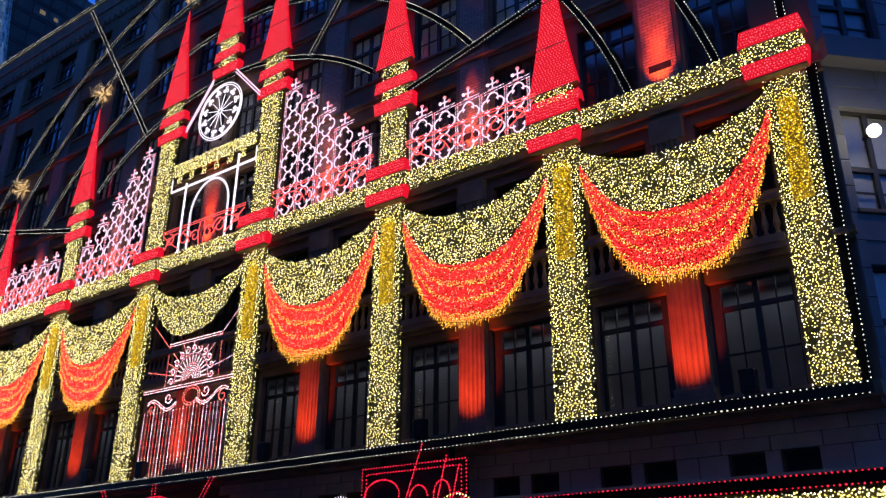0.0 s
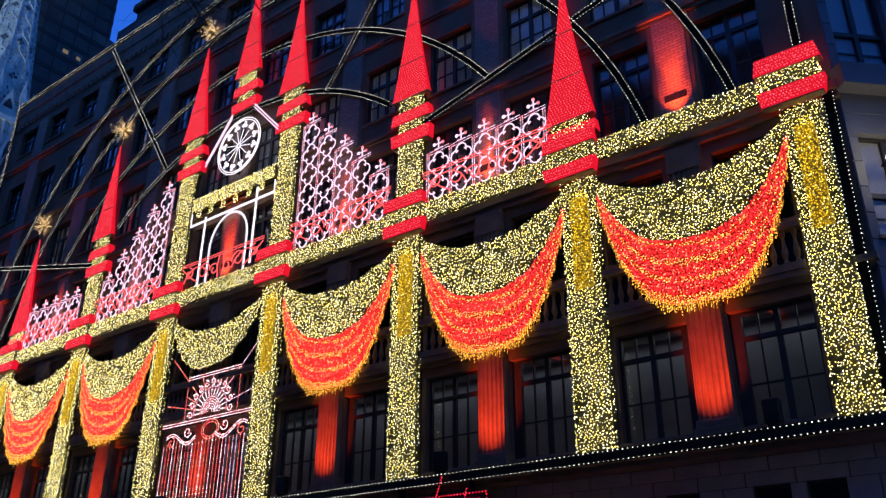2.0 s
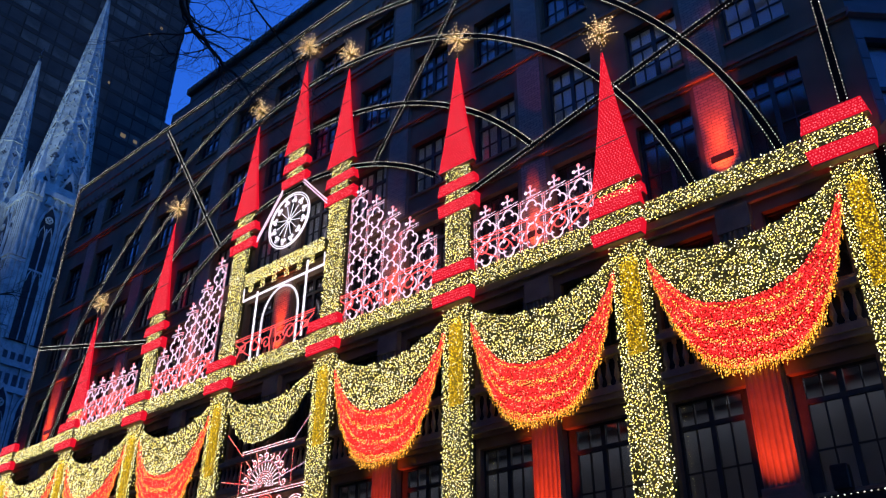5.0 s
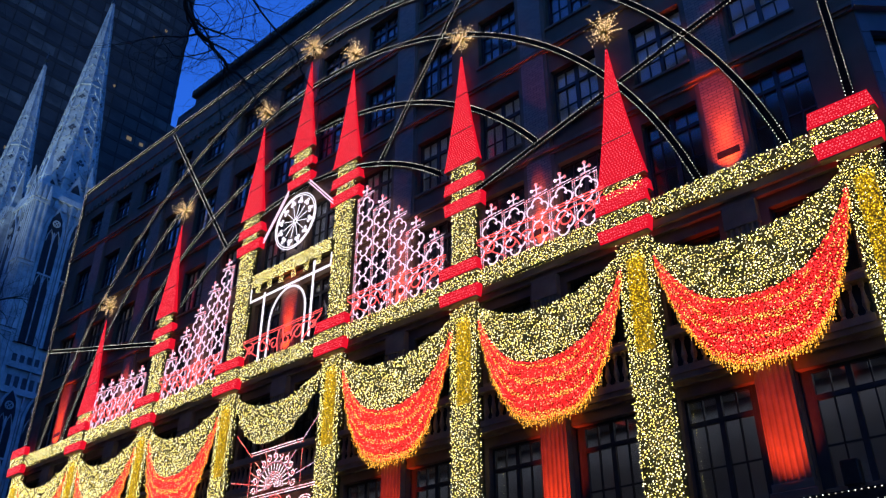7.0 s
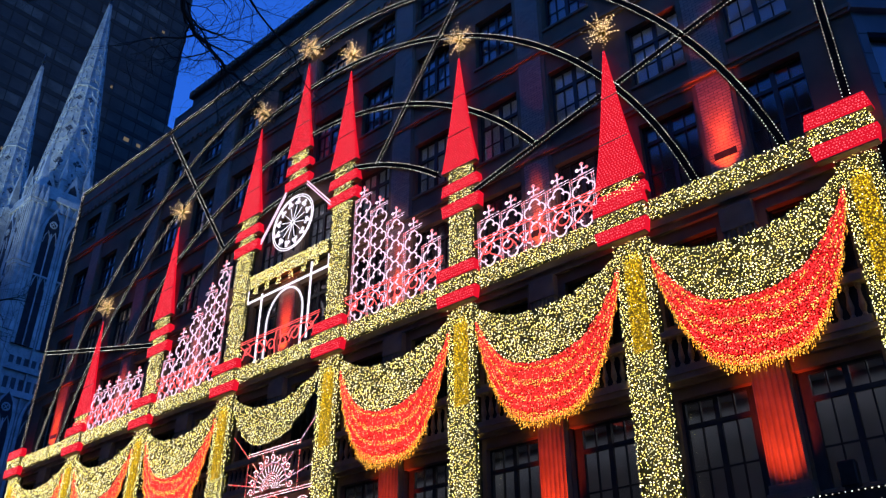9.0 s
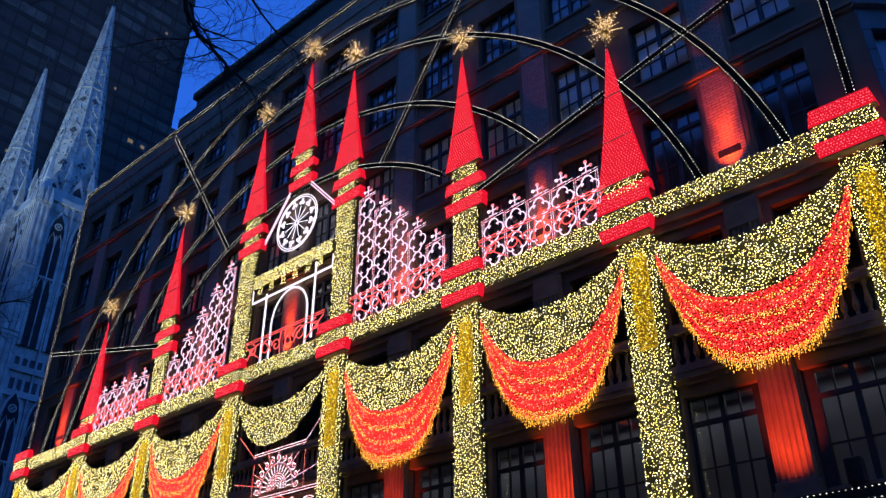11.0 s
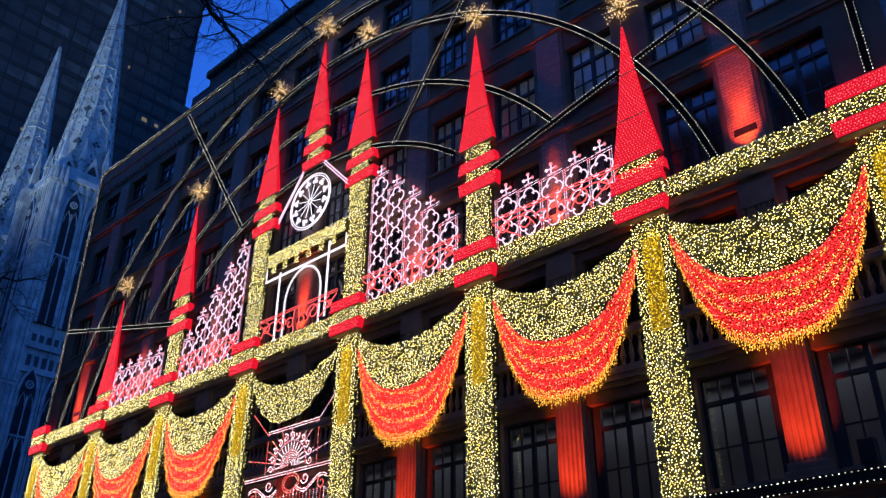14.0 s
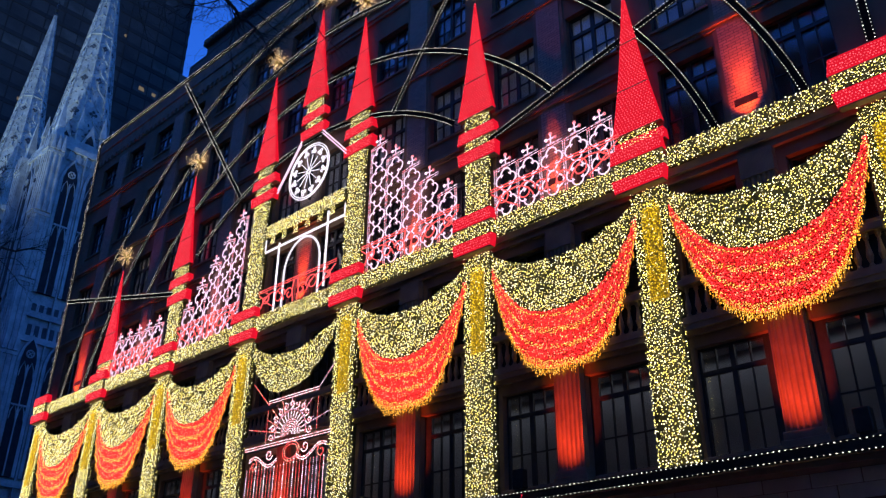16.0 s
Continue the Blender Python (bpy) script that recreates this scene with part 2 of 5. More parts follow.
OCTA = np.array([(1, 0, 0), (-1, 0, 0), (0, 1, 0), (0, -1, 0), (0, 0, 1), (0, 0, -1)], float)
OCTF = np.array([(0, 2, 4), (2, 1, 4), (1, 3, 4), (3, 0, 4), (2, 0, 5), (1, 2, 5), (3, 1, 5), (0, 3, 5)])


def lamps(name, points, radius, material, parent, label="", stretch=(1, 1, 1), kind="stuff", at=None):
    """Many small lamps, one little faceted bulb a point."""
    p = np.asarray(points, float).reshape(-1, 3)
    n = len(p)
    r = radius * (0.8 + 0.4 * np.random.rand(n, 1, 1))
    v = (p[:, None, :] + OCTA[None] * r * np.array(stretch)).reshape(-1, 3)
    f = (OCTF[None] + 6 * np.arange(n)[:, None, None]).reshape(-1, 3)
    me = bpy.data.meshes.new(name)
    me.from_pydata(v.tolist(), [], f.tolist())
    return mesh_part(name, me, material, parent, label, kind, at)


def scatter(x0, x1, z0, z1, step, inside=None, jitter=0.48, clump=0.0):
    """Uneven rows of points over a rectangle."""
    out = []
    rows = max(1, int((z1 - z0) / step))
    cols = max(1, int((x1 - x0) / step))
    for i in range(rows):
        for j in range(cols):
            x = x0 + (j + 0.5 + (i % 2 - 0.5) * 0.5 + random.uniform(-jitter, jitter)) * (x1 - x0) / cols
            z = z0 + (i + 0.5 + random.uniform(-jitter, jitter)) * (z1 - z0) / rows
            if clump and random.random() < clump * (0.5 + noise.noise(Vector((x * 1.9, z * 1.1, x0 + z0))) + 0.7 * noise.noise(Vector((x * 5.0, z * 5.0, 3.0)))):
                continue
            if x0 <= x <= x1 and (inside is None or inside(x, z)):
                out.append((x, z))
    return out


def tube(bm, pts, r, closed=False, sides=5, y=0.0):
    """A round rod along points (x, z) of an upright plane."""
    n = len(pts)
    rings = []
    for i in range(n):
        a = pts[(i - 1) % n] if closed or i else pts[i]
        b = pts[(i + 1) % n] if closed or i < n - 1 else pts[i]
        tx, tz = b[0] - a[0], b[1] - a[1]
        l = math.hypot(tx, tz) or 1
        nx, nz = -tz / l, tx / l
        rings.append([bm.verts.new((pts[i][0] + nx * r * math.cos(k * 2 * math.pi / sides), y + r * math.sin(k * 2 * math.pi / sides), pts[i][1] + nz * r * math.cos(k * 2 * math.pi / sides))) for k in range(sides)])
    for i in range(n if closed else n - 1):
        p, q = rings[i], rings[(i + 1) % n]
        for k in range(sides):
            bm.faces.new((p[k], p[(k + 1) % sides], q[(k + 1) % sides], q[k]))


def along(pts, step, y=0.0):
    """Points at even steps along a line of (x, z)."""
    out, left = [], 0.0
    for (ax, az), (bx, bz) in zip(pts, pts[1:]):
        l = math.hypot(bx - ax, bz - az)
        d = left
        while d < l:
            out.append((ax + (bx - ax) * d / l, y, az + (bz - az) * d / l))
            d += step
        left = d - l
    return out


def arc(cx, cz, r, a0, a1, n=24, rz=None):
    rz = rz or r
    return [(cx + r * math.cos(radians(a0 + (a1 - a0) * i / n)), cz + rz * math.sin(radians(a0 + (a1 - a0) * i / n))) for i in range(n + 1)]


def spiral(cx, cz, r, a0, turns, n=20, shrink=0.25):
    return [(cx + r * (1 - (1 - shrink) * i / n) * math.cos(radians(a0 + 360 * turns * i / n)), cz + r * (1 - (1 - shrink) * i / n) * math.sin(radians(a0 + 360 * turns * i / n))) for i in range(n + 1)]


# ---- ground ----
g = thing("ground", "dark city ground reaching the horizon", "ground", kind="structure")
part("ground_sheet", boxes((-900, 900, -900, 900, -1.2, -0.16)), ROADM, g)
road = thing("road", "dark asphalt avenue in front of the store", "road", kind="structure")
part("carriageway", boxes((-300, 300, -20.0, -5.5, -0.159, -0.02)), ROADM, road)
for nm, y0, y1 in (("pavement_east", -5.5, 0.4), ("pavement_west", -30.0, -20.0)):
    pv = thing(nm, "grey concrete pavement with a raised kerb", "pavement", kind="structure")
    part("paving", boxes((-300, 300, y0 + 0.15, y1 - 0.15, -0.158, 0.0)), PAVING, pv)
    part("kerb", bevelled(boxes((-300, 300, (y0 if y0 > -10 else y1 - 0.15), (y0 + 0.15 if y0 > -10 else y1), -0.157, 0.004)), 0.01), STONE_TRIM, pv)

# ---- the store: wall with its openings ----
X0, X1 = -29.3, 29.6
YF, YB = 0.3, 0.75
WIN_W = 2.32
ROWS = [(7.75, 11.36), (13.95, 17.1), (19.2, 22.7), (24.65, 27.75), (30.4, 33.45), (36.2, 38.4)]
openings = []
for bx in BAYS:
    for s in (-1, 1):
        for z0, z1 in ROWS:
            a, b = bx + s * 2.05 - WIN_W / 2, bx + s * 2.05 + WIN_W / 2
            if z0 < 8:
                a, b = (a, bx - 0.6) if s < 0 else (bx + 0.6, b)
            openings.append((a, b, z0, z1))
SMALL = []
for bx in BAYS[4:]:
    for off in (-3.37, -1.91, 0.72, 2.2):
        SMALL.append((bx + off, bx + off + 1.02, 5.42, 6.0))
openings += SMALL


def wall_mesh(x0, x1, z0, z1, y0, y1, holes):
    """One connected wall with its openings cut through."""
    xs = sorted({round(v, 4) for v in (x0, x1, *[h[0] for h in holes], *[h[1] for h in holes])})
    zs = sorted({round(v, 4) for v in (z0, z1, *[h[2] for h in holes], *[h[3] for h in holes])})
    solid = {}
    for i in range(len(xs) - 1):
        for j in range(len(zs) - 1):
            cx, cz = (xs[i] + xs[i + 1]) / 2, (zs[j] + zs[j + 1]) / 2
            solid[i, j] = not any(h[0] < cx < h[1] and h[2] < cz < h[3] for h in holes)
    bm = bmesh.new()
    vt = {}

    def v(i, j, y):
        if (i, j, y) not in vt:
            vt[i, j, y] = bm.verts.new((xs[i], y1 if y else y0, zs[j]))
        return vt[i, j, y]

    for (i, j), full in solid.items():
        if not full:
            continue
        bm.faces.new((v(i, j, 0), v(i + 1, j, 0), v(i + 1, j + 1, 0), v(i, j + 1, 0)))
        bm.faces.new((v(i, j + 1, 1), v(i + 1, j + 1, 1), v(i + 1, j, 1), v(i, j, 1)))
        for di, dj, p, q in ((-1, 0, (i, j + 1), (i, j)), (1, 0, (i + 1, j), (i + 1, j + 1)), (0, -1, (i, j), (i + 1, j)), (0, 1, (i + 1, j + 1), (i, j + 1))):
            if not solid.get((i + di, j + dj), False):
                bm.faces.new((v(*p, 0), v(*p, 1), v(*q, 1), v(*q, 0)))
    return bm


store = thing("store_building", "dark limestone department store hung with festive lights", "building", kind="structure")
part("wall", wall_mesh(X0, X1, 0, 41.35, YF, YB, openings), STONE, store)
part("interior_wall", boxes((X0 + 0.5, X1, 2.6, 2.9, 0, 41.0)), ROOM, store)
for z in (7.5, 12.0, 18.2, 23.4, 28.4, 33.6, 40.6):
    part("floor_slab", boxes((X0 + 0.4, X1 - 0.1, YB + 0.004, 2.596, z - 0.25, z)), ROOM, store)
part("side_wall", boxes((X0, X0 + 0.45, YB + 0.004, 30, 0, 41.0)), STONE, store)
part("roof", boxes((X0, 62, 2.95, 30, 40.6, 41.0)), STONE_TRIM, store)
# the attic storey set back behind the cornice
part("attic_wall", boxes((-17.6, 60, 2.2, 28, 41.1, 46.7)), ATTIC, store)
part("attic_end", boxes((-20.2, -17.61, 2.3, 28, 41.1, 46.2)), ATTIC, store)
part("attic_cornice", bevelled(boxes((-17.8, 60, 1.85, 2.5, 46.7, 47.35)), 0.08), ATTIC, store)
am = bpy.data.meshes.new("attic_block")
abm = bevelled(boxes((-0.16, 0.16, -0.1, 0.0, 0, 0.3)), 0.02)
abm.to_mesh(am)
abm.free()
for i in range(70):
    mesh_part("attic_block", am, STONE_TRIM, store, at=(-17.3 + i * 0.66, 1.848, 46.85))


def course(name, z0, z1, out, x0=X0, x1=X1):
    bm = bmesh.new()
    h = z1 - z0
    box(bm, x0 - out * 0.3, x1 + out * 0.2, YF - out * 0.55, YF - 0.003, z0, z0 + h * 0.45)
    box(bm, x0 - out * 0.6, x1 + out * 0.4, YF - out, YF - 0.003, z0 + h * 0.45, z1)
    return part(name, bm, STONE_TRIM, store)


course("string_course", 11.75, 12.1, 0.3)
course("string_course", 17.55, 18.1, 0.3)
course("string_course", 23.3, 23.6, 0.19)
course("string_course", 28.95, 29.25, 0.19)
course("string_course", 34.85, 35.3, 0.22)
course("cornice", 39.5, 41.4, 0.17)
dme = bpy.data.meshes.new("dentil")
dbm = boxes((-0.14, 0.14, -0.14, 0.0, 0, 0.34))
dbm.to_mesh(dme)
dbm.free()
for i in range(100):
    mesh_part("dentil", dme, STONE_TRIM, store, at=(X0 + 0.2 + i * 0.59, YF - 0.003, 39.13))

# ledge over the ground floor
part("ledge", boxes((X0 - 0.3, X1 + 0.1, -0.72, YF - 0.003, 7.02, 7.42)), STONE_TRIM, store)
part("ledge_soffit", boxes((X0 - 0.2, X1, -0.5, YF - 0.004, 6.85, 7.016)), STONE_TRIM, store)
part("lower_course", boxes((X0, X1, -0.1, YF - 0.003, 5.02, 5.34)), BAND_STONE, store)

# the cut-off corner
CORNER = Matrix.Translation((X1, YF, 0)) @ Matrix.Rotation(radians(45), 4, "Z")
corner = thing("corner_wall", "grey limestone cut-off corner of the store", "wall", kind="structure")
corner.matrix_world = CORNER
c_rows = [(8.2, 11.0), (12.75, 16.3), (18.9, 22.4), (24.5, 27.5), (29.4, 32.4), (35.0, 38.2)]
part("wall", wall_mesh(0, 9, 0, 41.0, 0.0, 0.45, [(0.35 + k * 2.9, 2.35 + k * 2.9, a, b) for k in range(3) for a, b in c_rows]), CORNER_STONE, corner)
part("interior_wall", boxes((0.3, 9, 2.2, 2.4, 0, 41)), ROOM, corner)
for z0, z1, o in ((7.02, 7.42, 0.5), (17.75, 18.55, 0.6), (23.3, 23.6, 0.25), (39.2, 41.05, 0.75)):
    part("string_course", boxes((-0.1, 9, -o, -0.003, z0, z1)), CORNER_STONE, corner)
part("return_wall", boxes((9.0, 9.45, 0, 20, 0, 41)), CORNER_STONE, corner)

for row in range(46):
    z = 0.3 + row * 0.88
    if any(abs(z - m) < 0.55 for m in (7.2, 18.1, 23.4, 39.9)):
        continue
    spans = [(0.02, 0.33), (2.37, 3.23), (5.27, 6.13)] if any(a - 0.86 < z < b for a, b in c_rows) else [(0.02, 1.8), (1.83, 4.3), (4.33, 6.6)]
    for a, b in spans:
        part("stone_block", bevelled(boxes((a, b, -0.035, -0.003, z, z + 0.855)), 0.012), CORNER_STONE, corner)

# deep dark jambs between the lower windows and the pilasters
for bx in BAYS:
    for s in (-1, 1):
        a, b = sorted((bx + s * 0.602, bx + s * (2.048 - WIN_W / 2)))
        part("jamb", boxes((a, b, 0.56, 0.7, ROWS[0][0] + 0.004, ROWS[0][1] - 0.004)), FRAME, store)

# pilasters: fluted below, brick above
def fluted(width, depth, z0, z1, flutes=6):
    bm = bmesh.new()
    prof = [(-width / 2, depth)]
    step = width / flutes
    for i in range(flutes):
        a = -width / 2 + i * step
        prof += [(a + step * 0.14, 0.0), (a + step * 0.3, 0.055), (a + step * 0.5, 0.075), (a + step * 0.7, 0.055), (a + step * 0.86, 0.0)]
    prof += [(width / 2, depth)]
    prof[0:1] = [(-width / 2, depth), (-width / 2, 0.0)]
    prof[-1:] = [(width / 2, 0.0), (width / 2, depth)]
    lo = [bm.verts.new((x, y, z0)) for x, y in prof]
    hi = [bm.verts.new((x, y, z1)) for x, y in prof]
    for i in range(len(prof) - 1):
        bm.faces.new((lo[i], lo[i + 1], hi[i + 1], hi[i]))
    bm.faces.new(hi)
    return bm


pil = thing("pilaster", "fluted limestone pilaster washed by red uplight", "pilaster", "lower pilasters", at=(BAYS[0], 0, 0))
part("shaft", fluted(1.12, YF - 0.003, 8.05, 16.6), STONE_TRIM, pil)
part("base", bevelled(boxes((-0.7, 0.7, -0.12, YF - 0.004, 7.42, 7.8), (-0.63, 0.63, -0.07, YF - 0.005, 7.8, 8.05)), 0.02), STONE_TRIM, pil)
part("capital", bevelled(boxes((-0.6, 0.6, -0.02, YF - 0.004, 16.6, 17.52)), 0.02), STONE_TRIM, pil)
for bx in BAYS[1:]:
    copy_thing(pil, Matrix.Translation((bx, 0, 0)))
upil = thing("pilaster", "flat brick pilaster washed by red uplight", "pilaster", "upper pilasters", at=(BAYS[0], 0, 0))
part("shaft", boxes((-0.62, 0.62, 0.2, YF - 0.003, 19.0, 38.6)), BRICK, upil)
part("side_strip", boxes((-0.8, -0.624, 0.24, YF - 0.004, 18.9, 38.6)), STONE_TRIM, upil)
part("side_strip", boxes((0.624, 0.8, 0.24, YF - 0.004, 18.9, 38.6)), STONE_TRIM, upil)
part("vent", boxes((-0.42, 0.42, 0.175, 0.198, 19.62, 19.9)), METAL, upil, "dark slot vent")
part("base", bevelled(boxes((-0.74, 0.74, 0.205, YF - 0.005, 18.95, 19.25), (-0.7, 0.7, 0.205, YF - 0.006, 18.3, 18.94)), 0.02), STONE_TRIM, upil)
for bx in BAYS[1:]:
    copy_thing(upil, Matrix.Translation((bx, 0, 0)))


# windows
def window(name, w, h, transom, mid, label, cols=3, blind=True):
    wn_ = thing(name, label, "window", kind="structure")
    t = 0.09
    part("window_frame", boxes((0, t, -0.06, 0.08, 0, h), (w - t, w, -0.06, 0.08, 0, h), (t, w - t, -0.06, 0.08, 0, t), (t, w - t, -0.06, 0.08, h - t, h)), FRAME, wn_)
    part("transom", boxes((t, w - t, -0.05, 0.07, transom - 0.08, transom + 0.08)), FRAME, wn_)
    for c in range(1, cols):
        x, hb = w * c / cols, (0.085 if 2 * c == cols else 0.024)
        dp = 0.05 if hb > 0.05 else 0.02
        part("mullion", boxes((x - hb, x + hb, -dp, 0.07, t, transom - 0.081), (x - hb, x + hb, -dp, 0.07, transom + 0.081, h - t)), FRAME, wn_)
    part("glazing_bar", boxes((t, w - t, -0.02, 0.03, mid - 0.03, mid + 0.03)), FRAME, wn_)
    for c in range(cols):
        a, b = w * c / cols + 0.05, w * (c + 1) / cols - 0.05
        for z0, z1 in ((t, mid - 0.03), (mid + 0.03, transom - 0.08), (transom + 0.08, h - t)):
            p = part("pane", boxes((a, b, 0.034, 0.044, z0, z1)), GLASS, wn_)
            p.visible_shadow = False
    part("window_sill", bevelled(boxes((-0.1, w + 0.1, -0.42, -0.07, -0.14, -0.002)), 0.02), STONE_TRIM, wn_)
    if blind:
        part("blind", boxes((0.1, w - 0.1, 0.13, 0.15, 0.02, h - 0.05)), BLIND, wn_, "pale grey drawn blind")
    return wn_


protos = []
k = 0
for z0, z1 in ROWS:
    h = z1 - z0
    k += 1
    protos.append(window("window_%d" % k, WIN_W, h, h * (0.76 if k < 4 else 0.68), h * (0.355 if k < 4 else 0.34), "tall dark-framed store window with grey panes", 4, k > 3))
for (z0, z1), pr in zip(ROWS, protos):
    first = True
    for bx in BAYS:
        for s in (-1, 1):
            m = Matrix.Translation((bx + s * 2.05 - WIN_W / 2, 0.62, z0))
            if first:
                pr.matrix_basis = m
                first = False
            else:
                k += 1
                copy_thing(pr, m).name = "window_%d" % k
for a, b in c_rows:
    k += 1
    cw = window("window_%d" % k, 2.0, b - a, (b - a) * 0.42, (b - a) * 0.2, "blue-tinted corner window reflecting dusk sky", 2)
    for j in range(3):
        m = CORNER @ Matrix.Translation((0.35 + j * 2.9, 0.3, a))
        if j:
            k += 1
            copy_thing(cw, m).name = "window_%d" % k
        else:
            cw.matrix_basis = m
sw = thing("window_%d" % (k + 1), "small dark square mezzanine window opening", "window", kind="structure")
# flat dark sheet; the shade of the opening is put into its colour
part("grille", boxes((0, 1.02, 0, 0.03, 0, 0.58)), OPENING_SHADE, sw)
part("window_frame", boxes((0, 0.05, -0.03, 0.0, 0, 0.58), (0.97, 1.02, -0.03, 0.0, 0, 0.58), (0.05, 0.97, -0.03, 0, 0, 0.05), (0.05, 0.97, -0.03, 0, 0.53, 0.58)), FRAME, sw)
for i, s in enumerate(SMALL):
    m = Matrix.Translation((s[0], 0.5, s[2]))
    if i:
        copy_thing(sw, m).name = "window_%d" % (k + 1 + i)
    else:
        sw.matrix_basis = m

# balustrades under the second row of windows
bal = thing("balustrade", "stone balustrade before the dark second-storey windows", "balustrade", "balustrades", at=(0, 0, 12.1))
part("plinth", boxes((-1.25, 1.25, -0.05, YF - 0.004, 0, 0.25)), STONE_TRIM, bal)
part("handrail", bevelled(boxes((-1.3, 1.3, -0.1, YF - 0.004, 1.35, 1.6)), 0.03), STONE_TRIM, bal)
# dark-coloured sheet for the shade behind the balusters
part("recess", boxes((-1.2, 1.2, 0.24, YF - 0.005, 0.25, 1.35)), OPENING_SHADE, bal)
bb = bmesh.new()
prof = [(0.09, 0.25), (0.09, 0.33), (0.055, 0.4), (0.115, 0.62), (0.06, 0.95), (0.05, 1.15), (0.09, 1.22), (0.09, 1.35)]
rings = [[bb.verts.new((r * math.cos(a * math.pi / 4), 0.1 + r * math.sin(a * math.pi / 4), z)) for a in range(8)] for r, z in prof]
for a, b in zip(rings, rings[1:]):
    for i in range(8):
        bb.faces.new((a[i], a[(i + 1) % 8], b[(i + 1) % 8], b[i]))
bme = bpy.data.meshes.new("baluster")
bb.to_mesh(bme)
bb.free()
for i in range(7):
    mesh_part("baluster", bme, STONE_TRIM, bal, at=(-1.05 + i * 0.35, 0, 0))
spots_b = [(bx + s * 2.05) for bx in BAYS for s in (-1, 1)]
bal.location.x = spots_b[0]
for x in spots_b[1:]:
    copy_thing(bal, Matrix.Translation((x, 0, 12.1)))

# stone blocks of the band under the ledge
blk = {}
for row, (z, bh) in enumerate(((5.36, 0.655), (6.03, 0.4), (6.445, 0.39))):
    x = 3.0 + (row % 2) * 0.7
    while x < X1 - 0.2:
        w = min(1.42, X1 - x)
        spans = [(x, x + w)]
        if row < 1:
            for s in SMALL:
                nxt = []
                for a, b in spans:
                    if s[1] <= a or s[0] >= b:
                        nxt.append((a, b))
                    else:
                        if s[0] - a > 0.15:
                            nxt.append((a, s[0]))
                        if b - s[1] > 0.15:
                            nxt.append((s[1], b))
                spans = nxt
        for a, b in spans:
            key = (round(b - a, 2), bh)
            if key not in blk:
                me = bpy.data.meshes.new("stone_block")
                bm = bevelled(boxes((0, key[0] - 0.03, -0.05, 0, 0, bh)), 0.015)
                bm.to_mesh(me)
                bm.free()
                blk[key] = me
            mesh_part("stone_block", blk[key], BAND_STONE, store, at=(a, YF - 0.003 - random.uniform(0, 0.012), z))
        x += w

# black floodlight boxes on the ledge
fl = thing("floodlight", "black box floodlight standing on the store ledge", "floodlight", "ledge floodlights", at=(BAYS[6] + 1.75, -0.35, 7.42))
part("housing", bevelled(boxes((-0.24, 0.24, -0.16, 0.16, 0.15, 0.85)), 0.03), METAL, fl)
part("foot", boxes((-0.16, 0.16, -0.12, 0.12, 0, 0.15)), METAL, fl)
for bx in BAYS[:6]:
    copy_thing(fl, Matrix.Translation((bx - 2.0 if bx > 0 else bx + 1.9, -0.35, 7.42)))

# lamp on the corner
lamp = thing("wall_lamp", "round bright warm floodlamp fixed on the corner wall", "lamp")
lamp.matrix_world = CORNER @ Matrix.Translation((0.95, -0.55, 15.15))
bm = bmesh.new()
bmesh.ops.create_icosphere(bm, subdivisions=2, radius=0.21)
part("globe", bm, L_LAMP, lamp, "glowing globe")
part("arm", boxes((-0.04, 0.04, 0.25, 0.55, -0.04, 0.04)), METAL, lamp)

# ---- pillars of light ----
HW = 0.71


def light_box(parent, z0, z1, hw=HW, y=-0.05, step=0.082, r=0.0248, back=YF - 0.006):
    part("netting", boxes((-hw + 0.03, hw - 0.03, y, back, z0, z1)), NET, parent, "dark fir netting")
    pts = [(x, y - random.uniform(0.0, 0.11), z) for x, z in scatter(-hw, hw, z0, z1, step, None, 0.4, 0.31)]
    for s in (-1, 1):
        pts += [(s * (hw + random.uniform(-0.02, 0.04)), yy, z) for yy, z in scatter(y, 0.1, z0, z1, step * 1.25)]
    lamps("light_net", pts, r, L_GOLD, parent, "warm gold fairy lights")


pillar = thing("light_pillar", "tall pillar of gold fairy lights with an amber banner", "light pillar", "light pillars", at=(PILLARS[0], 0, 0))
light_box(pillar, 7.43, 17.58)
part("banner", bevelled(boxes((-0.34, 0.4, -0.15, -0.055, 13.2, 16.75)), 0.03), NET_GOLD, pillar, "amber tinsel banner with a rounded head")
bpts = [(x, -0.17, z) for x, z in scatter(-0.36, 0.42, 13.2, 16.75, 0.08)] + [(0.03 + a, -0.17, 16.75 + b) for a, b in scatter(-0.34, 0.34, 0.0, 0.3, 0.085, lambda a, b: a * a + b * b < 0.1)]
lamps("banner_net", bpts, 0.032, L_BANNER, pillar, "deep gold lights")
ring = [(0.03 + x, -0.2, 16.5 + z) for a in range(0, 360, 18) for x, z in [(0.2 * math.cos(radians(a)), 0.24 * math.sin(radians(a)))]]
lamps("banner_ring", ring, 0.03, L_BANNER, pillar)
for x in PILLARS[1:]:
    copy_thing(pillar, Matrix.Translation((x, 0, 0)) @ Matrix.Diagonal((0.86 if x > 28 else 1.0, 1, 1, 1)))

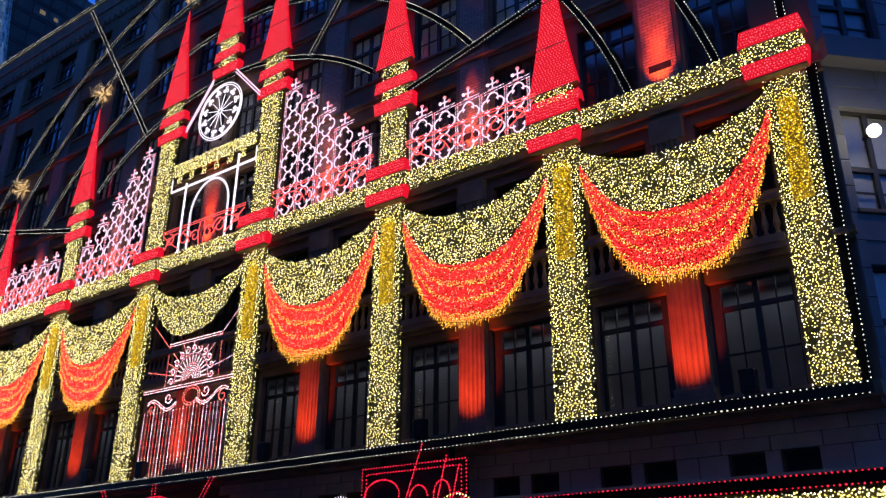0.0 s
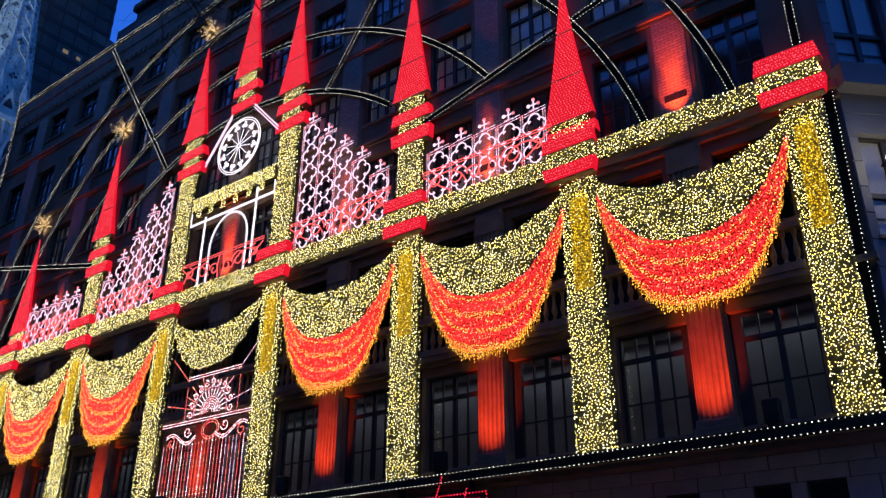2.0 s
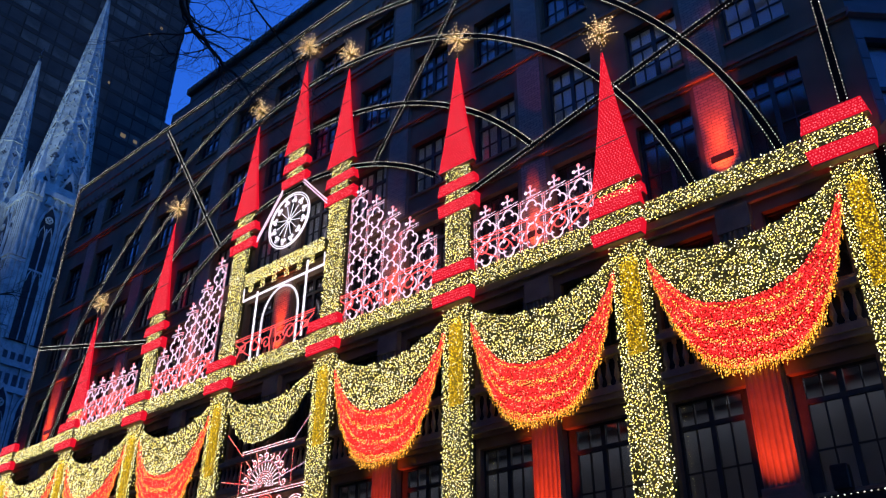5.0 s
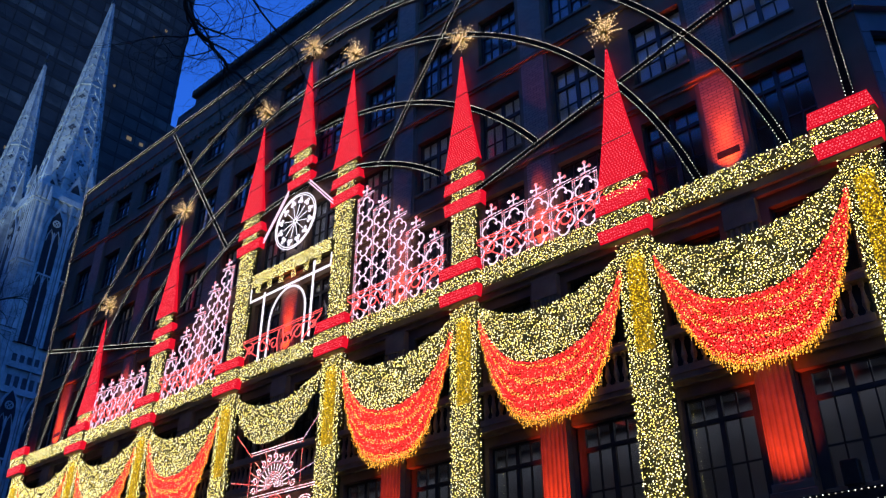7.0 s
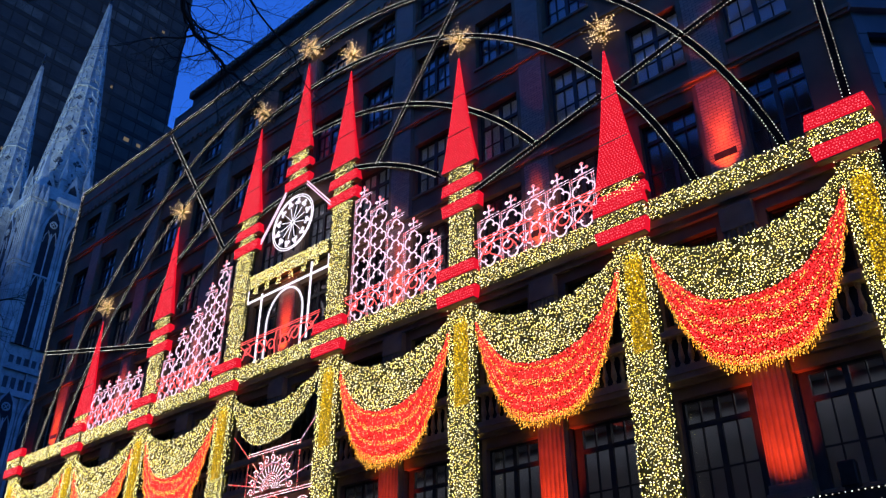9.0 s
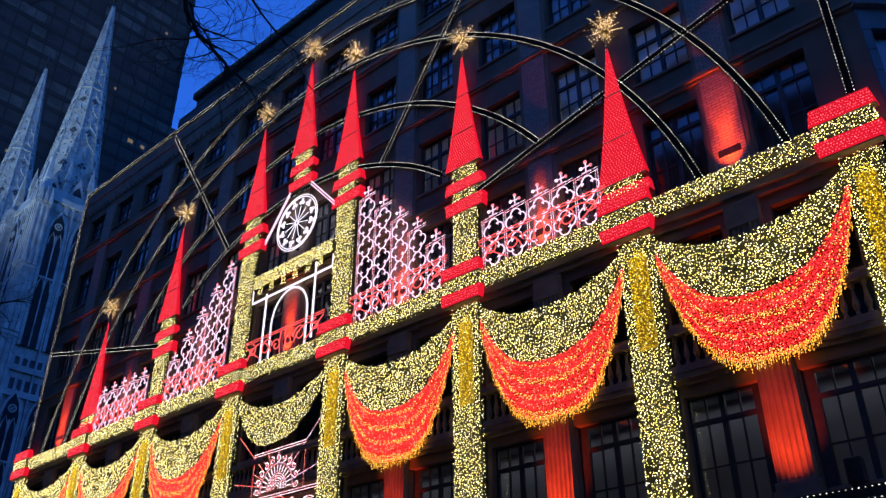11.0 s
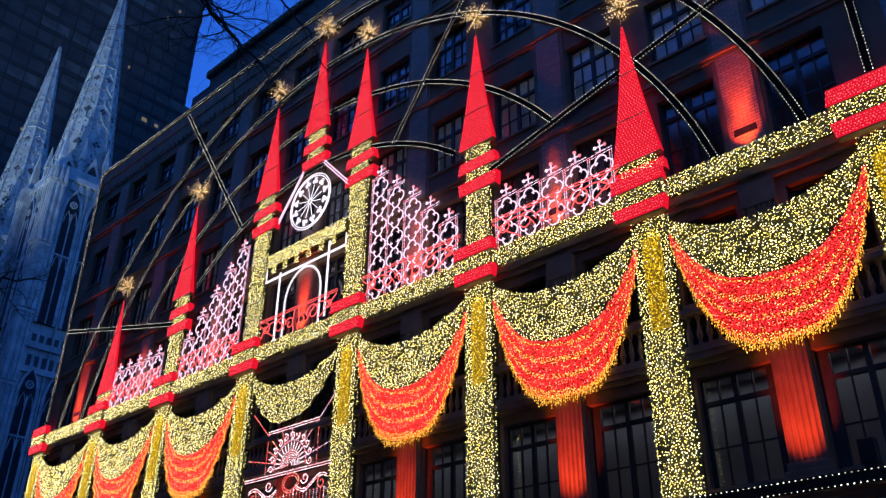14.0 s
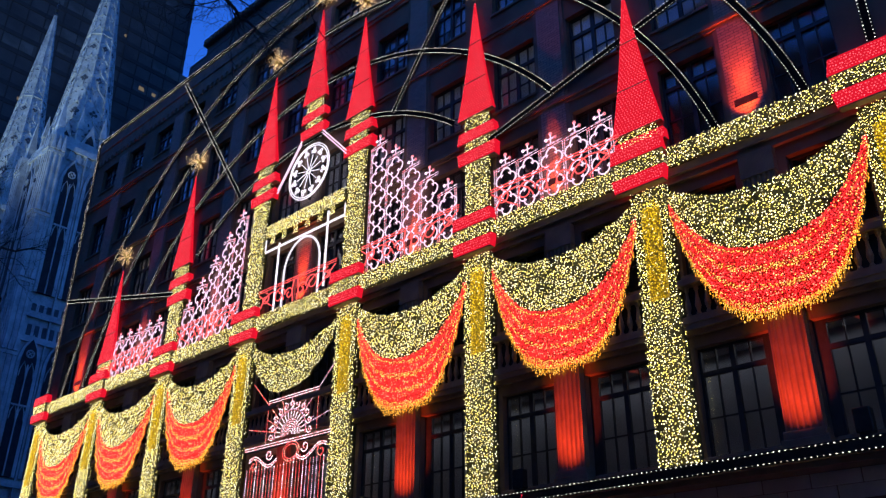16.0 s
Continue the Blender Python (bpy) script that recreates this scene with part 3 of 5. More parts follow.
# ---- beam of light between the pillars ----
for i in range(7):
    a, b = PILLARS[i] + 0.95, PILLARS[i + 1] - 0.95
    bmt = thing("light_beam", "long horizontal beam wrapped in gold fairy lights", "light beam", "light beams", at=((a + b) / 2, 0, 0))
    w = (b - a) / 2
    part("netting", boxes((-w, w, -0.12, 0.2, 18.14, 18.88)), NET, bmt, "dark fir netting")
    pts = [(x, -0.13 - random.uniform(0, 0.1), z) for x, z in scatter(-w, w, 18.1, 18.93, 0.082, None, 0.4, 0.31)]
    pts += [(x, y, 18.15 - random.uniform(0, 0.04)) for x, y in scatter(-w, w, -0.12, 0.12, 0.14)]
    lamps("light_net", pts, 0.0248, L_GOLD, bmt, "warm gold fairy lights")


# ---- spires and red blocks over the pillars ----
def cap(parent, z0, z1, w0, w1, y=-0.05, d=0.38):
    bm = bmesh.new()
    frustum(bm, w0, w1, d, d, z0 + 0.05, z1, y + d / 2)
    c = part("red_block", bm, L_REDPANEL, parent, "glowing red trapezoid block")
    part("base_board", boxes((-w0 / 2 + 0.02, w0 / 2 - 0.02, y + 0.02, y + d - 0.02, z0, z0 + 0.046)), PLATE, c, "brown board underside")
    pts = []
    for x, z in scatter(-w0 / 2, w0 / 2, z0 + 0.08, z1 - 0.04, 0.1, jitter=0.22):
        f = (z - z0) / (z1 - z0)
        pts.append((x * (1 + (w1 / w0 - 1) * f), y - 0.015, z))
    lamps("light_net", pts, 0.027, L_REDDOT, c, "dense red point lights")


def spire_profile(f, w):
    return w * (0.045 + 0.955 * ((1 - f) * 0.8 + 0.2 * (1 - f) ** 3))


def spire(parent, z0, z1, w=2.1):
    bm = bmesh.new()
    n = 12
    rings = []
    for i in range(n + 1):
        w_, d_, z_ = spire_profile(i / n, w) / 2, spire_profile(i / n, 0.24) / 2, z0 + 0.05 + (z1 - z0 - 0.05) * i / n
        rings.append([bm.verts.new((sx * w_, 0.02 + sy * d_, z_)) for sx, sy in ((-1, -1), (1, -1), (1, 1), (-1, 1))])
    for p, q in zip(rings, rings[1:]):
        for k4 in range(4):
            bm.faces.new((p[k4], p[(k4 + 1) % 4], q[(k4 + 1) % 4], q[k4]))
    bm.faces.new(rings[0][::-1])
    bm.faces.new(rings[-1])
    s = part("spire_panel", bm, L_REDPANEL, parent, "glowing red tapering spire")
    part("base_board", boxes((-w / 2 + 0.02, w / 2 - 0.02, -0.09, 0.13, z0, z0 + 0.047)), PLATE, s, "brown board underside")
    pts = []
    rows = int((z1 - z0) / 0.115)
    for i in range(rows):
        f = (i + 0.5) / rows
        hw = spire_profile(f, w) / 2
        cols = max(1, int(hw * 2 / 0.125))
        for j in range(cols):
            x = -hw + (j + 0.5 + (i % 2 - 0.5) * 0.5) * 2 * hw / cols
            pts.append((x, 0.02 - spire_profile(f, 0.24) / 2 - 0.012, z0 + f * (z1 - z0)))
    for f in (0.3, 0.63):
        hw, hd = spire_profile(f, w) / 2 + 0.006, spire_profile(f, 0.24) / 2 + 0.02
        part("seam", boxes((-hw, hw, 0.02 - hd, 0.02 + hd, z0 + f * (z1 - z0) - 0.018, z0 + f * (z1 - z0) + 0.018)), PLATE, s, "dark panel joint")
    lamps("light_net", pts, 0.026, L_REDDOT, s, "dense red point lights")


def starburst(parent, z, x=0.0, y=0.05):
    """A ball of thin gilt spikes on a bracket before the spire's tip."""
    verts, faces, pts = [], [], []
    c = Vector((x, y, z))
    for i in range(84):
        v = Vector((random.gauss(0, 1), random.gauss(0, 1), random.gauss(0, 1))).normalized()
        l = random.uniform(0.5, 0.95)
        u = v.orthogonal().normalized()
        w = v.cross(u)
        b = len(verts)
        for k in range(3):
            a = k * 2.094
            verts.append(tuple(c + (u * math.cos(a) + w * math.sin(a)) * 0.016))
        verts.append(tuple(c + v * l))
        faces += [(b, b + 1, b + 3), (b + 1, b + 2, b + 3), (b + 2, b, b + 3)]
        for d in (1.0, 0.8, 0.6, 0.4):
            pts.append(tuple(c + v * l * d))
    st = raw("starburst", verts, faces, NET_GOLD, parent, "gilt starburst of thin spikes")
    lamps("spark_net", pts, 0.03, L_STAR, st, "gold spark lights")
    bm = bmesh.new()
    v0, v1 = Vector((0, 0.02, z - 1.3)), Vector((x, y, z))
    box(bm, -0.012, 0.012, -0.012, 0.012, 0, (v1 - v0).length)
    q = (v1 - v0).to_track_quat("Z", "Y").to_matrix().to_4x4()
    bmesh.ops.transform(bm, matrix=Matrix.Translation(v0) @ q, verts=bm.verts[:])
    part("bracket", bm, METAL, st)


def stack(parent, z, hw=0.68):
    """Red block, gold band, red block, gold band: the foot of a spire."""
    cap(parent, z, z + 0.7, 2.1, 2.25)
    light_box(parent, z + 0.704, z + 1.146, hw, 0.02)
    cap(parent, z + 1.15, z + 1.8, 2.25, 2.05)
    light_box(parent, z + 1.804, z + 2.446, hw, 0.02)
    spire(parent, z + 2.45, z + 2.45 + 6.75)
    starburst(parent, z + 2.45 + 6.75 + 1.2)


def finial(name, kind, x):
    label = {"end": "stack of two red glowing blocks round a gold band",
             "low": "red glowing spire on red blocks, starburst on top",
             "mid": "red glowing spire on a short pillar of gold lights",
             "tall": "red glowing spire on a tall pillar of gold lights"}[kind]
    ob = thing(name, label, "spire", "spires" if kind != "end" else "end blocks", at=(x, 0, 0))
    if kind == "end":
        cap(ob, 17.6, 18.22, 1.95, 2.15, -0.42, 0.34)
        light_box(ob, 18.224, 18.84, 0.9, -0.36)
        cap(ob, 18.844, 19.5, 2.15, 1.9, -0.42, 0.34)
        return ob
    cap(ob, 17.6, 18.2, 2.0, 2.2, -0.42, 0.34)
    light_box(ob, 18.204, 18.84, 0.94, -0.33)
    cap(ob, 18.844, 19.46, 2.2, 2.05, -0.42, 0.34)
    if kind == "low":
        light_box(ob, 19.464, 20.25, 0.8, 0.0)
        cap(ob, 19.47, 20.0, 2.2, 2.1, -0.04, 0.3)
        spire(ob, 20.254, 27.05, 2.1)
        starburst(ob, 28.1)
    elif kind == "mid":
        light_box(ob, 19.464, 22.3, 0.68, 0.02)
        stack(ob, 22.304)
    else:
        light_box(ob, 19.464, 26.3, 0.68, 0.02)
        stack(ob, 26.304)
    return ob


made = {}
for x, kd in zip(SPIRES, ("end", "low", "mid", "tall", "tall", "mid", "low", "end")):
    if kd in made:
        copy_thing(made[kd], Matrix.Translation((x, 0, 0)))
    else:
        made[kd] = finial("end_blocks" if kd == "end" else "light_spire", kd, x)

# ---- the centre: rose, top beam, arch, crowning spire ----
crown = thing("light_spire", "red glowing spire crowning the round rose of lights", "spire", "spires", at=(0.1, 0, 0))
cap(crown, 29.1, 29.8, 2.0, 2.15)
light_box(crown, 29.804, 30.246, 0.66, 0.02)
cap(crown, 30.25, 30.9, 2.15, 1.95)
light_box(crown, 30.904, 31.55, 0.66, 0.02)
spire(crown, 31.554, 38.5, 2.1)
starburst(crown, 39.2, 0.5, -0.35)

tb = thing("light_beam", "short gold-lit beam under the rose with hanging tufts", "light beam", at=(0.3, 0, 0))
part("netting", boxes((-3.3, 3.3, -0.22, YF - 0.006, 23.55, 24.2)), NET, tb, "dark fir netting")
pts = [(x, -0.24 - random.uniform(0, 0.05), z) for x, z in scatter(-3.3, 3.3, 23.5, 24.3, 0.075)]
lamps("light_net", pts, 0.024, L_GOLD, tb, "warm gold fairy lights")
for i in range(6):
    x = -2.6 + i * 1.0
    pts = [(x + a, -0.24 - random.uniform(0, 0.05), z) for a, z in scatter(-0.2, 0.2, 23.0, 23.5, 0.07)]
    lamps("tuft", pts, 0.024, L_GOLD, tb, "hanging tuft of gold lights")


def tubes(name, lines, r, material, parent, label="", y=0.0, closed=False, sides=5):
    bm = bmesh.new()
    for l in lines:
        tube(bm, l, r, closed, sides, y)
    return part(name, bm, material, parent, label)


rose = thing("rose_light", "round white rose window drawn in lights with spokes", "light ornament", at=(0.15, -0.08, 26.75))
tubes("rim", [arc(0, 0, 1.72, 0, 360, 48)[:-1], arc(0, 0, 1.6, 0, 360, 48)[:-1]], 0.033, L_PURE, rose, closed=True)
tubes("hub", [arc(0, 0, 0.14, 0, 360, 12)[:-1]], 0.045, L_PURE, rose, closed=True)
for i in range(12):
    a = 30 * i + 15
    ca, sa = math.cos(radians(a)), math.sin(radians(a))
    sp = tubes("spoke", [[(0.2 * ca, 0.2 * sa), (1.02 * ca, 1.02 * sa)]], 0.024, L_PURE, rose)
    pt = 1.28
    tubes("rosette", [arc(pt * ca + 0.13 * math.cos(radians(b)), pt * sa + 0.13 * math.sin(radians(b)), 0.085, 0, 360, 8)[:-1] for b in (a, a + 120, a + 240)], 0.03, L_PURE, rose, closed=True)
part("mount", boxes((-1.6, 1.6, 0.06, 0.1, -0.05, 0.05), (-0.05, 0.05, 0.06, 0.38, -1.7, 1.7)), METAL, rose)
gable = thing("gable_light", "pink double light bars sloping as a gable", "light ornament", at=(0.1, -0.06, 0))
for x0, z0, x1, z1 in ((-0.85, 29.15, -2.75, 26.6), (1.0, 29.1, 3.2, 26.75)):
    l = [[(x0, z0), (x1, z1)], [(x0, z0 - 0.2), (x1, z1 - 0.2)]]
    tubes("bar", l, 0.04, L_WHITE, gable)
archw = thing("arch_light", "white-lit pointed archway and frame over the beam", "light ornament", at=(0.1, -0.06, 0))
tubes("frame", [[(-3.3, 22.83), (3.35, 22.83)], [(-3.3, 22.75), (3.35, 22.75)], [(-3.3, 22.85), (-3.3, 23.55)], [(3.35, 22.7), (3.35, 23.5)], [(2.0, 19.2), (2.0, 23.5)], [(2.07, 19.2), (2.07, 23.5)], [(-2.0, 18.95), (-2.0, 23.0)], [(-2.07, 18.95), (-2.07, 23.0)]], 0.034, L_PURE, archw)
tubes("arch", [[(1.6, 19.0), (1.6, 20.9)] + arc(0.1, 20.9, 1.5, 0, 180, 20, 1.75) + [(-1.4, 19.0)], [(1.53, 19.0), (1.53, 20.9)] + arc(0.1, 20.9, 1.43, 0, 180, 20, 1.68) + [(-1.33, 19.0)]], 0.034, L_PURE, archw)
part("mount", boxes((-3.3, 3.35, 0.05, 0.1, 23.4, 23.48)), METAL, archw)


# ---- quatrefoil screens ----
def dotted(name, lines, r, material, parent, closed=False):
    """Rows of small bulbs along lines of (x, z)."""
    pts = []
    for l in lines:
        pts += along(l + l[:1] if closed else l, 0.062)
    return lamps(name, pts, r * 1.3, material, parent)


def quatrefoil(cx, cz, sx, sz):
    pts = []
    d, r = 0.25, 0.25
    for q in range(4):
        a = 90 * q
        ox, oz = d * math.cos(radians(a)), d * math.sin(radians(a))
        for k in range(-4, 5):
            b = a + k * 28
            pts.append((cx + sx * (ox + r * math.cos(radians(b))), cz + sz * (oz + r * math.sin(radians(b)))))
    return pts


def fleuron(cx, z):
    """A small cross-shaped flower on top."""
    return [[(cx, z), (cx, z + 0.5)], [(cx - 0.22, z + 0.28), (cx + 0.22, z + 0.28)], arc(cx, z + 0.52, 0.055, 0, 360, 7), arc(cx - 0.23, z + 0.28, 0.055, 0, 360, 7), arc(cx + 0.23, z + 0.28, 0.055, 0, 360, 7), [(cx - 0.2, z + 0.04), (cx + 0.2, z + 0.04)]]


def screen(name, label, x0, cw, heights, z0, at, mirror):
    ob = thing(name, label, "light screen", "quatrefoil screens", at=at)
    s = -1 if mirror else 1
    unit = 1.12
    for c, h in enumerate(heights):
        a, b = x0 + c * cw, x0 + (c + 1) * cw
        top = z0 + h
        fr = [[(a + 0.03, z0), (a + 0.03, top)], [(a + 0.13, z0), (a + 0.13, top)], [(a, top - 0.12), (b, top)], [(a, top), (b, top + 0.12)]]
        if c == len(heights) - 1:
            fr += [[(b - 0.03, z0), (b - 0.03, top)], [(b - 0.13, z0), (b - 0.13, top)]]
        for l in fr:
            dotted("upright" if l[0][0] == l[1][0] else "top_bar", [[(s * x, z) for x, z in l]], 0.022, L_WHITE, ob)
        m = (a + b) / 2 + 0.05
        n = max(1, round(h / unit))
        u = (h - 0.1) / n
        for i in range(n):
            q = quatrefoil(m, z0 + u * (i + 0.5), (cw - 0.14) / 1.0, u / 1.0)
            tubes("quatrefoil", [[(s * x, z) for x, z in q]], 0.034, L_WHITE, ob, closed=True)
        tubes("fleuron", [[(s * x, z) for x, z in l] for l in fleuron(m, top + 0.06)], 0.032, L_WHITE, ob)
    part("mount", boxes((min(s * x0, s * (x0 + cw * len(heights))), max(s * x0, s * (x0 + cw * len(heights))), 0.04, 0.09, z0 - 0.06, z0 + 0.04)), METAL, ob)
    return ob


STEPS = (6.95, 5.85, 4.7, 3.6, 2.45)
screen("quatrefoil_screen", "stepped pink-white quatrefoil screen of lights", 5.25, 1.18, STEPS, 18.97, (0, -0.05, 0), False)
screen("quatrefoil_screen", "stepped pink-white quatrefoil screen of lights", 5.25, 1.18, STEPS, 18.97, (0, -0.05, 0), True)
screen("quatrefoil_screen", "low pink-white quatrefoil parapet with five fleurons", 13.3, 1.2, (2.35,) * 5, 18.97, (0, -0.05, 0), False)
screen("quatrefoil_screen", "low pink-white quatrefoil parapet with five fleurons", 13.3, 1.2, (2.35,) * 5, 18.97, (0, -0.05, 0), True)


# ---- scrollwork railings ----
def railing(x0, x1):
    ob = thing("scroll_railing", "red-lit scrollwork railing standing on the beam", "railing", "scroll railings", at=((x0 + x1) / 2, -0.18, 0))
    w = (x1 - x0) / 2
    tubes("handrail", [[(-w, 20.34), (w, 20.34)], [(-w, 20.22), (w, 20.22)]], 0.022, L_PINKRED, ob)
    for s in (-1, 1):
        sc = [spiral(s * w * 0.42, 19.62, 0.5, 90 + s * 100, -s * 1.3, 24), spiral(s * w * 0.16, 19.5, 0.38, 90 - s * 80, s * 1.2, 20), spiral(s * w * 0.8, 19.75, 0.36, 90, s * 1.2, 20),
              [(s * w * 0.98, 20.1), (s * w * 0.7, 19.4), (s * w * 0.55, 19.1)], [(s * w * 0.05, 20.2), (s * w * 0.08, 19.6), (s * w * 0.05, 19.0)],
              arc(s * w * 0.6, 18.9, w * 0.33, 20, 160, 14, 1.1)]
        for l in sc:
            tubes("scroll", [l], 0.028, L_PINKRED, ob)
    return ob


for i in range(1, 6):
    railing(PILLARS[i] + 0.9, PILLARS[i + 1] - 0.9)


# ---- swags ----
def swag_top(u):
    return 17.22 - 1.12 * (1 - abs(u) ** 2.0)


def swag_mid(u):
    return 16.7 - 2.75 * (1 - abs(u) ** 2.6)


def swag_low(u):
    return 16.3 - 4.55 * max(0.0, 1 - abs(u) ** 3.0) ** 0.95


def swag_y(u, z):
    f = max(0.0, min(1.0, (17.1 - z) / 5.0))
    return -0.08 - 0.2 * (1 - u * u) * math.sin(math.pi * (0.12 + 0.8 * f)) + 0.035 * math.sin(z * 7 + 3 * u * u)


SW = 3.38


def sheet(lo, hi, thick=0.05, nu=36, nv=10):
    bm = bmesh.new()
    layers = []
    for back in (0, 1):
        grid = []
        for j in range(nv + 1):
            row = []
            for i in range(nu + 1):
                u = -1 + 2 * i / nu
                z = lo(u) + (hi(u) - lo(u)) * j / nv
                row.append(bm.verts.new((u * SW, swag_y(u, z) + back * thick, z)))
            grid.append(row)
        layers.append(grid)
    for b, grid in enumerate(layers):
        for j in range(nv):
            for i in range(nu):
                f = (grid[j][i], grid[j][i + 1], grid[j + 1][i + 1], grid[j + 1][i])
                bm.faces.new(f if b == 0 else f[::-1])
    return bm


def inside_sheet(lo, hi):
    return lambda x, z: lo(x / SW) < z < hi(x / SW)


def swag(bx, full=True):
    label = "draped swag of gold lights over red and amber fringe" if full else "small plain swag of gold fairy lights"
    ob = thing("light_swag", label, "swag", "light swags" if full else "", at=(bx, 0, 0))
    mid = swag_mid if full else (lambda u: 16.85 - 2.75 * max(0.0, 1 - abs(u) ** 2.4) ** 0.9)
    part("gold_drape", sheet(mid, swag_top), NET, ob, "dark netting")
    pts = [(x, swag_y(x / SW, z) - random.uniform(0.0, 0.11), z) for x, z in scatter(-SW, SW, 13.7, 17.3, 0.082, inside_sheet(mid, swag_top), 0.4, 0.36)]
    lamps("gold_light_net", pts, 0.0248, L_GOLD, ob, "warm gold fairy lights")
    if not full:
        return ob
    part("red_drape", sheet(swag_low, lambda u: swag_mid(u) - 0.01), RED_CLOTH, ob, "red tinsel cloth")
    red, amb = [], []
    for x, z in scatter(-SW, SW, 11.4, 16.7, 0.06, inside_sheet(swag_low, swag_mid)):
        u = x / SW
        v = (z - swag_low(u)) / max(0.05, swag_mid(u) - swag_low(u))
        ph = v * 3.6 + 0.12 * math.sin(5 * u) + 0.25
        stripe = abs((ph % 1.0) - 0.5) < (0.18 if v < 0.85 else 0.08)
        p = (x, swag_y(u, z) - random.uniform(0.01, 0.06), z)
        (amb if random.random() < (0.9 if stripe else 0.03) * (0.75 + 0.5 * noise.noise(Vector((x * 1.3, z * 1.3, 5.0)))) else red).append(p)
    lamps("red_light_net", red, 0.0265, L_RED, ob, "dense red lights")
    lamps("amber_stripe", amb, 0.0265, L_AMBER, ob, "curved stripes of amber lights")
    fr = []
    for i in range(210):
        u = -1 + 2 * (i + random.random()) / 210
        l = random.uniform(0.14, 0.45)
        for j in range(int(l / 0.07)):
            z = swag_low(u) + 0.1 - j * 0.085
            fr.append((u * SW, swag_y(u, z) - random.uniform(0.0, 0.08), z - random.uniform(0, 0.05)))
    lamps("fringe", fr, 0.024, L_FRINGE, ob, "amber light fringe", (0.8, 0.8, 1.7))
    return ob


first = swag(BAYS[0] + 0.12)
for i in (1, 2, 4, 5, 6):
    copy_thing(first, Matrix.Translation((BAYS[i] + 0.12, 0, 0)))
swag(BAYS[3] + 0.15, False)


# ---- the gate of lights in the centre ----
gate = thing("light_gate", "pink and red lit grille gate with a fan and scrolls", "light gate", at=(0.2, -0.05, 0))
dotted("frame", [[(-1.65, 11.7), (-1.65, 13.92)], [(2.2, 11.7), (2.2, 13.92)]], 0.02, L_PINKRED, gate)
dotted("frame", [[(-1.65, 13.92), (2.2, 13.92)], [(-1.65, 13.8), (2.2, 13.8)]], 0.02, L_PINK, gate)
FC = (0.22, 11.98)
for i in range(6):
    dotted("fan_ring", [arc(FC[0], FC[1], 0.16 + i * 0.11, -5, 185, 22)], 0.02, L_PINK, gate)
for i in range(15):
    a = radians(180 / 14 * i)
    r0, r1 = 0.8, 1.14
    dotted("fan_blade", [[(FC[0] + r0 * math.cos(a), FC[1] + r0 * math.sin(a)), (FC[0] + r1 * math.cos(a), FC[1] + r1 * math.sin(a))]], 0.022, L_PINK, gate)
dotted("fan_rim", [arc(FC[0], FC[1], 1.2, -5, 185, 30)], 0.024, L_WHITE, gate)
for i in range(11):
    t_ = 18 * i
    a = radians(t_)
    cx, cz = FC[0] + 1.46 * math.cos(a), FC[1] + 1.46 * math.sin(a)
    dotted("fan_scroll", [spiral(cx, cz, 0.2, t_ + (180 if i < 6 else 0), 1.1 if i < 6 else -1.1, 14)], 0.024, L_PINK, gate)
    if i % 2:
        dotted("fan_scroll", [[(cx, cz), (FC[0] + 1.82 * math.cos(a), FC[1] + 1.82 * math.sin(a))]], 0.022, L_WHITE, gate)
for x, z in ((-3.1, 15.1), (3.27, 14.9), (-3.15, 12.72), (3.15, 12.62), (-1.6, 12.95), (0.95, 13.7), (-0.55, 13.7)):
    k0 = 1.25 / math.hypot(x - FC[0], z - FC[1]) if abs(x) < 2 else 0.3
    dotted("ray", [[(FC[0] + (x - FC[0]) * k0, FC[1] + (z - FC[1]) * k0), (x, z)]], 0.022, L_PINKRED if x < 2.5 else L_WHITE, gate)
dotted("crossbar", [[(-3.25, 11.74), (3.3, 11.7)], [(-3.25, 11.62), (3.3, 11.58)]], 0.02, L_PINK, gate)
dotted("oval", [arc(0.42, 11.12, 0.62, 0, 360, 26, 0.46)[:-1], arc(0.42, 11.12, 0.5, 0, 360, 26, 0.34)[:-1]], 0.024, L_PINKRED, gate, closed=True)
for s in (-1, 1):
    top = [(0.1 + s * (0.75 + 2.15 * i / 16), 10.98 + 0.27 * math.sin(math.pi * (1.75 * i / 16 - 0.95))) for i in range(17)]
    dotted("top_scroll", [top, [(x, z - 0.11) for x, z in top]], 0.024, L_PINK, gate)
    dotted("top_scroll", [spiral(0.1 + s * 2.55, 10.82, 0.3, 90, s * 1.2, 18)], 0.026, L_PINKRED, gate)
    dotted("top_scroll", [spiral(0.1 + s * 1.35, 11.2, 0.28, 200 if s > 0 else -20, s * 1.2, 18)], 0.026, L_PINK, gate)
for i in range(25):
    x = -2.95 + i * 0.243
    pts = along([(x, 7.5), (x, 10.72 + 0.16 * math.sin(i * 0.5))], 0.09)
    lamps("light_string", pts, 0.034, (L_PINK, L_PINKRED, L_PINKRED)[i % 3] if i not in (19, 21, 22) else L_WHITE, gate)
for mx in ((-3.0, 3.0, 0.02, 0.07, 7.42, 7.5), (-3.2, 3.3, 0.02, 0.06, 11.5, 11.58), (-1.6, 2.15, 0.02, 0.06, 13.84, 13.9)):
    part("mount", boxes(mx), METAL, gate)

# ---- arches and spokes of light strings over the upper storeys ----
AC = (0.0, 12.1)


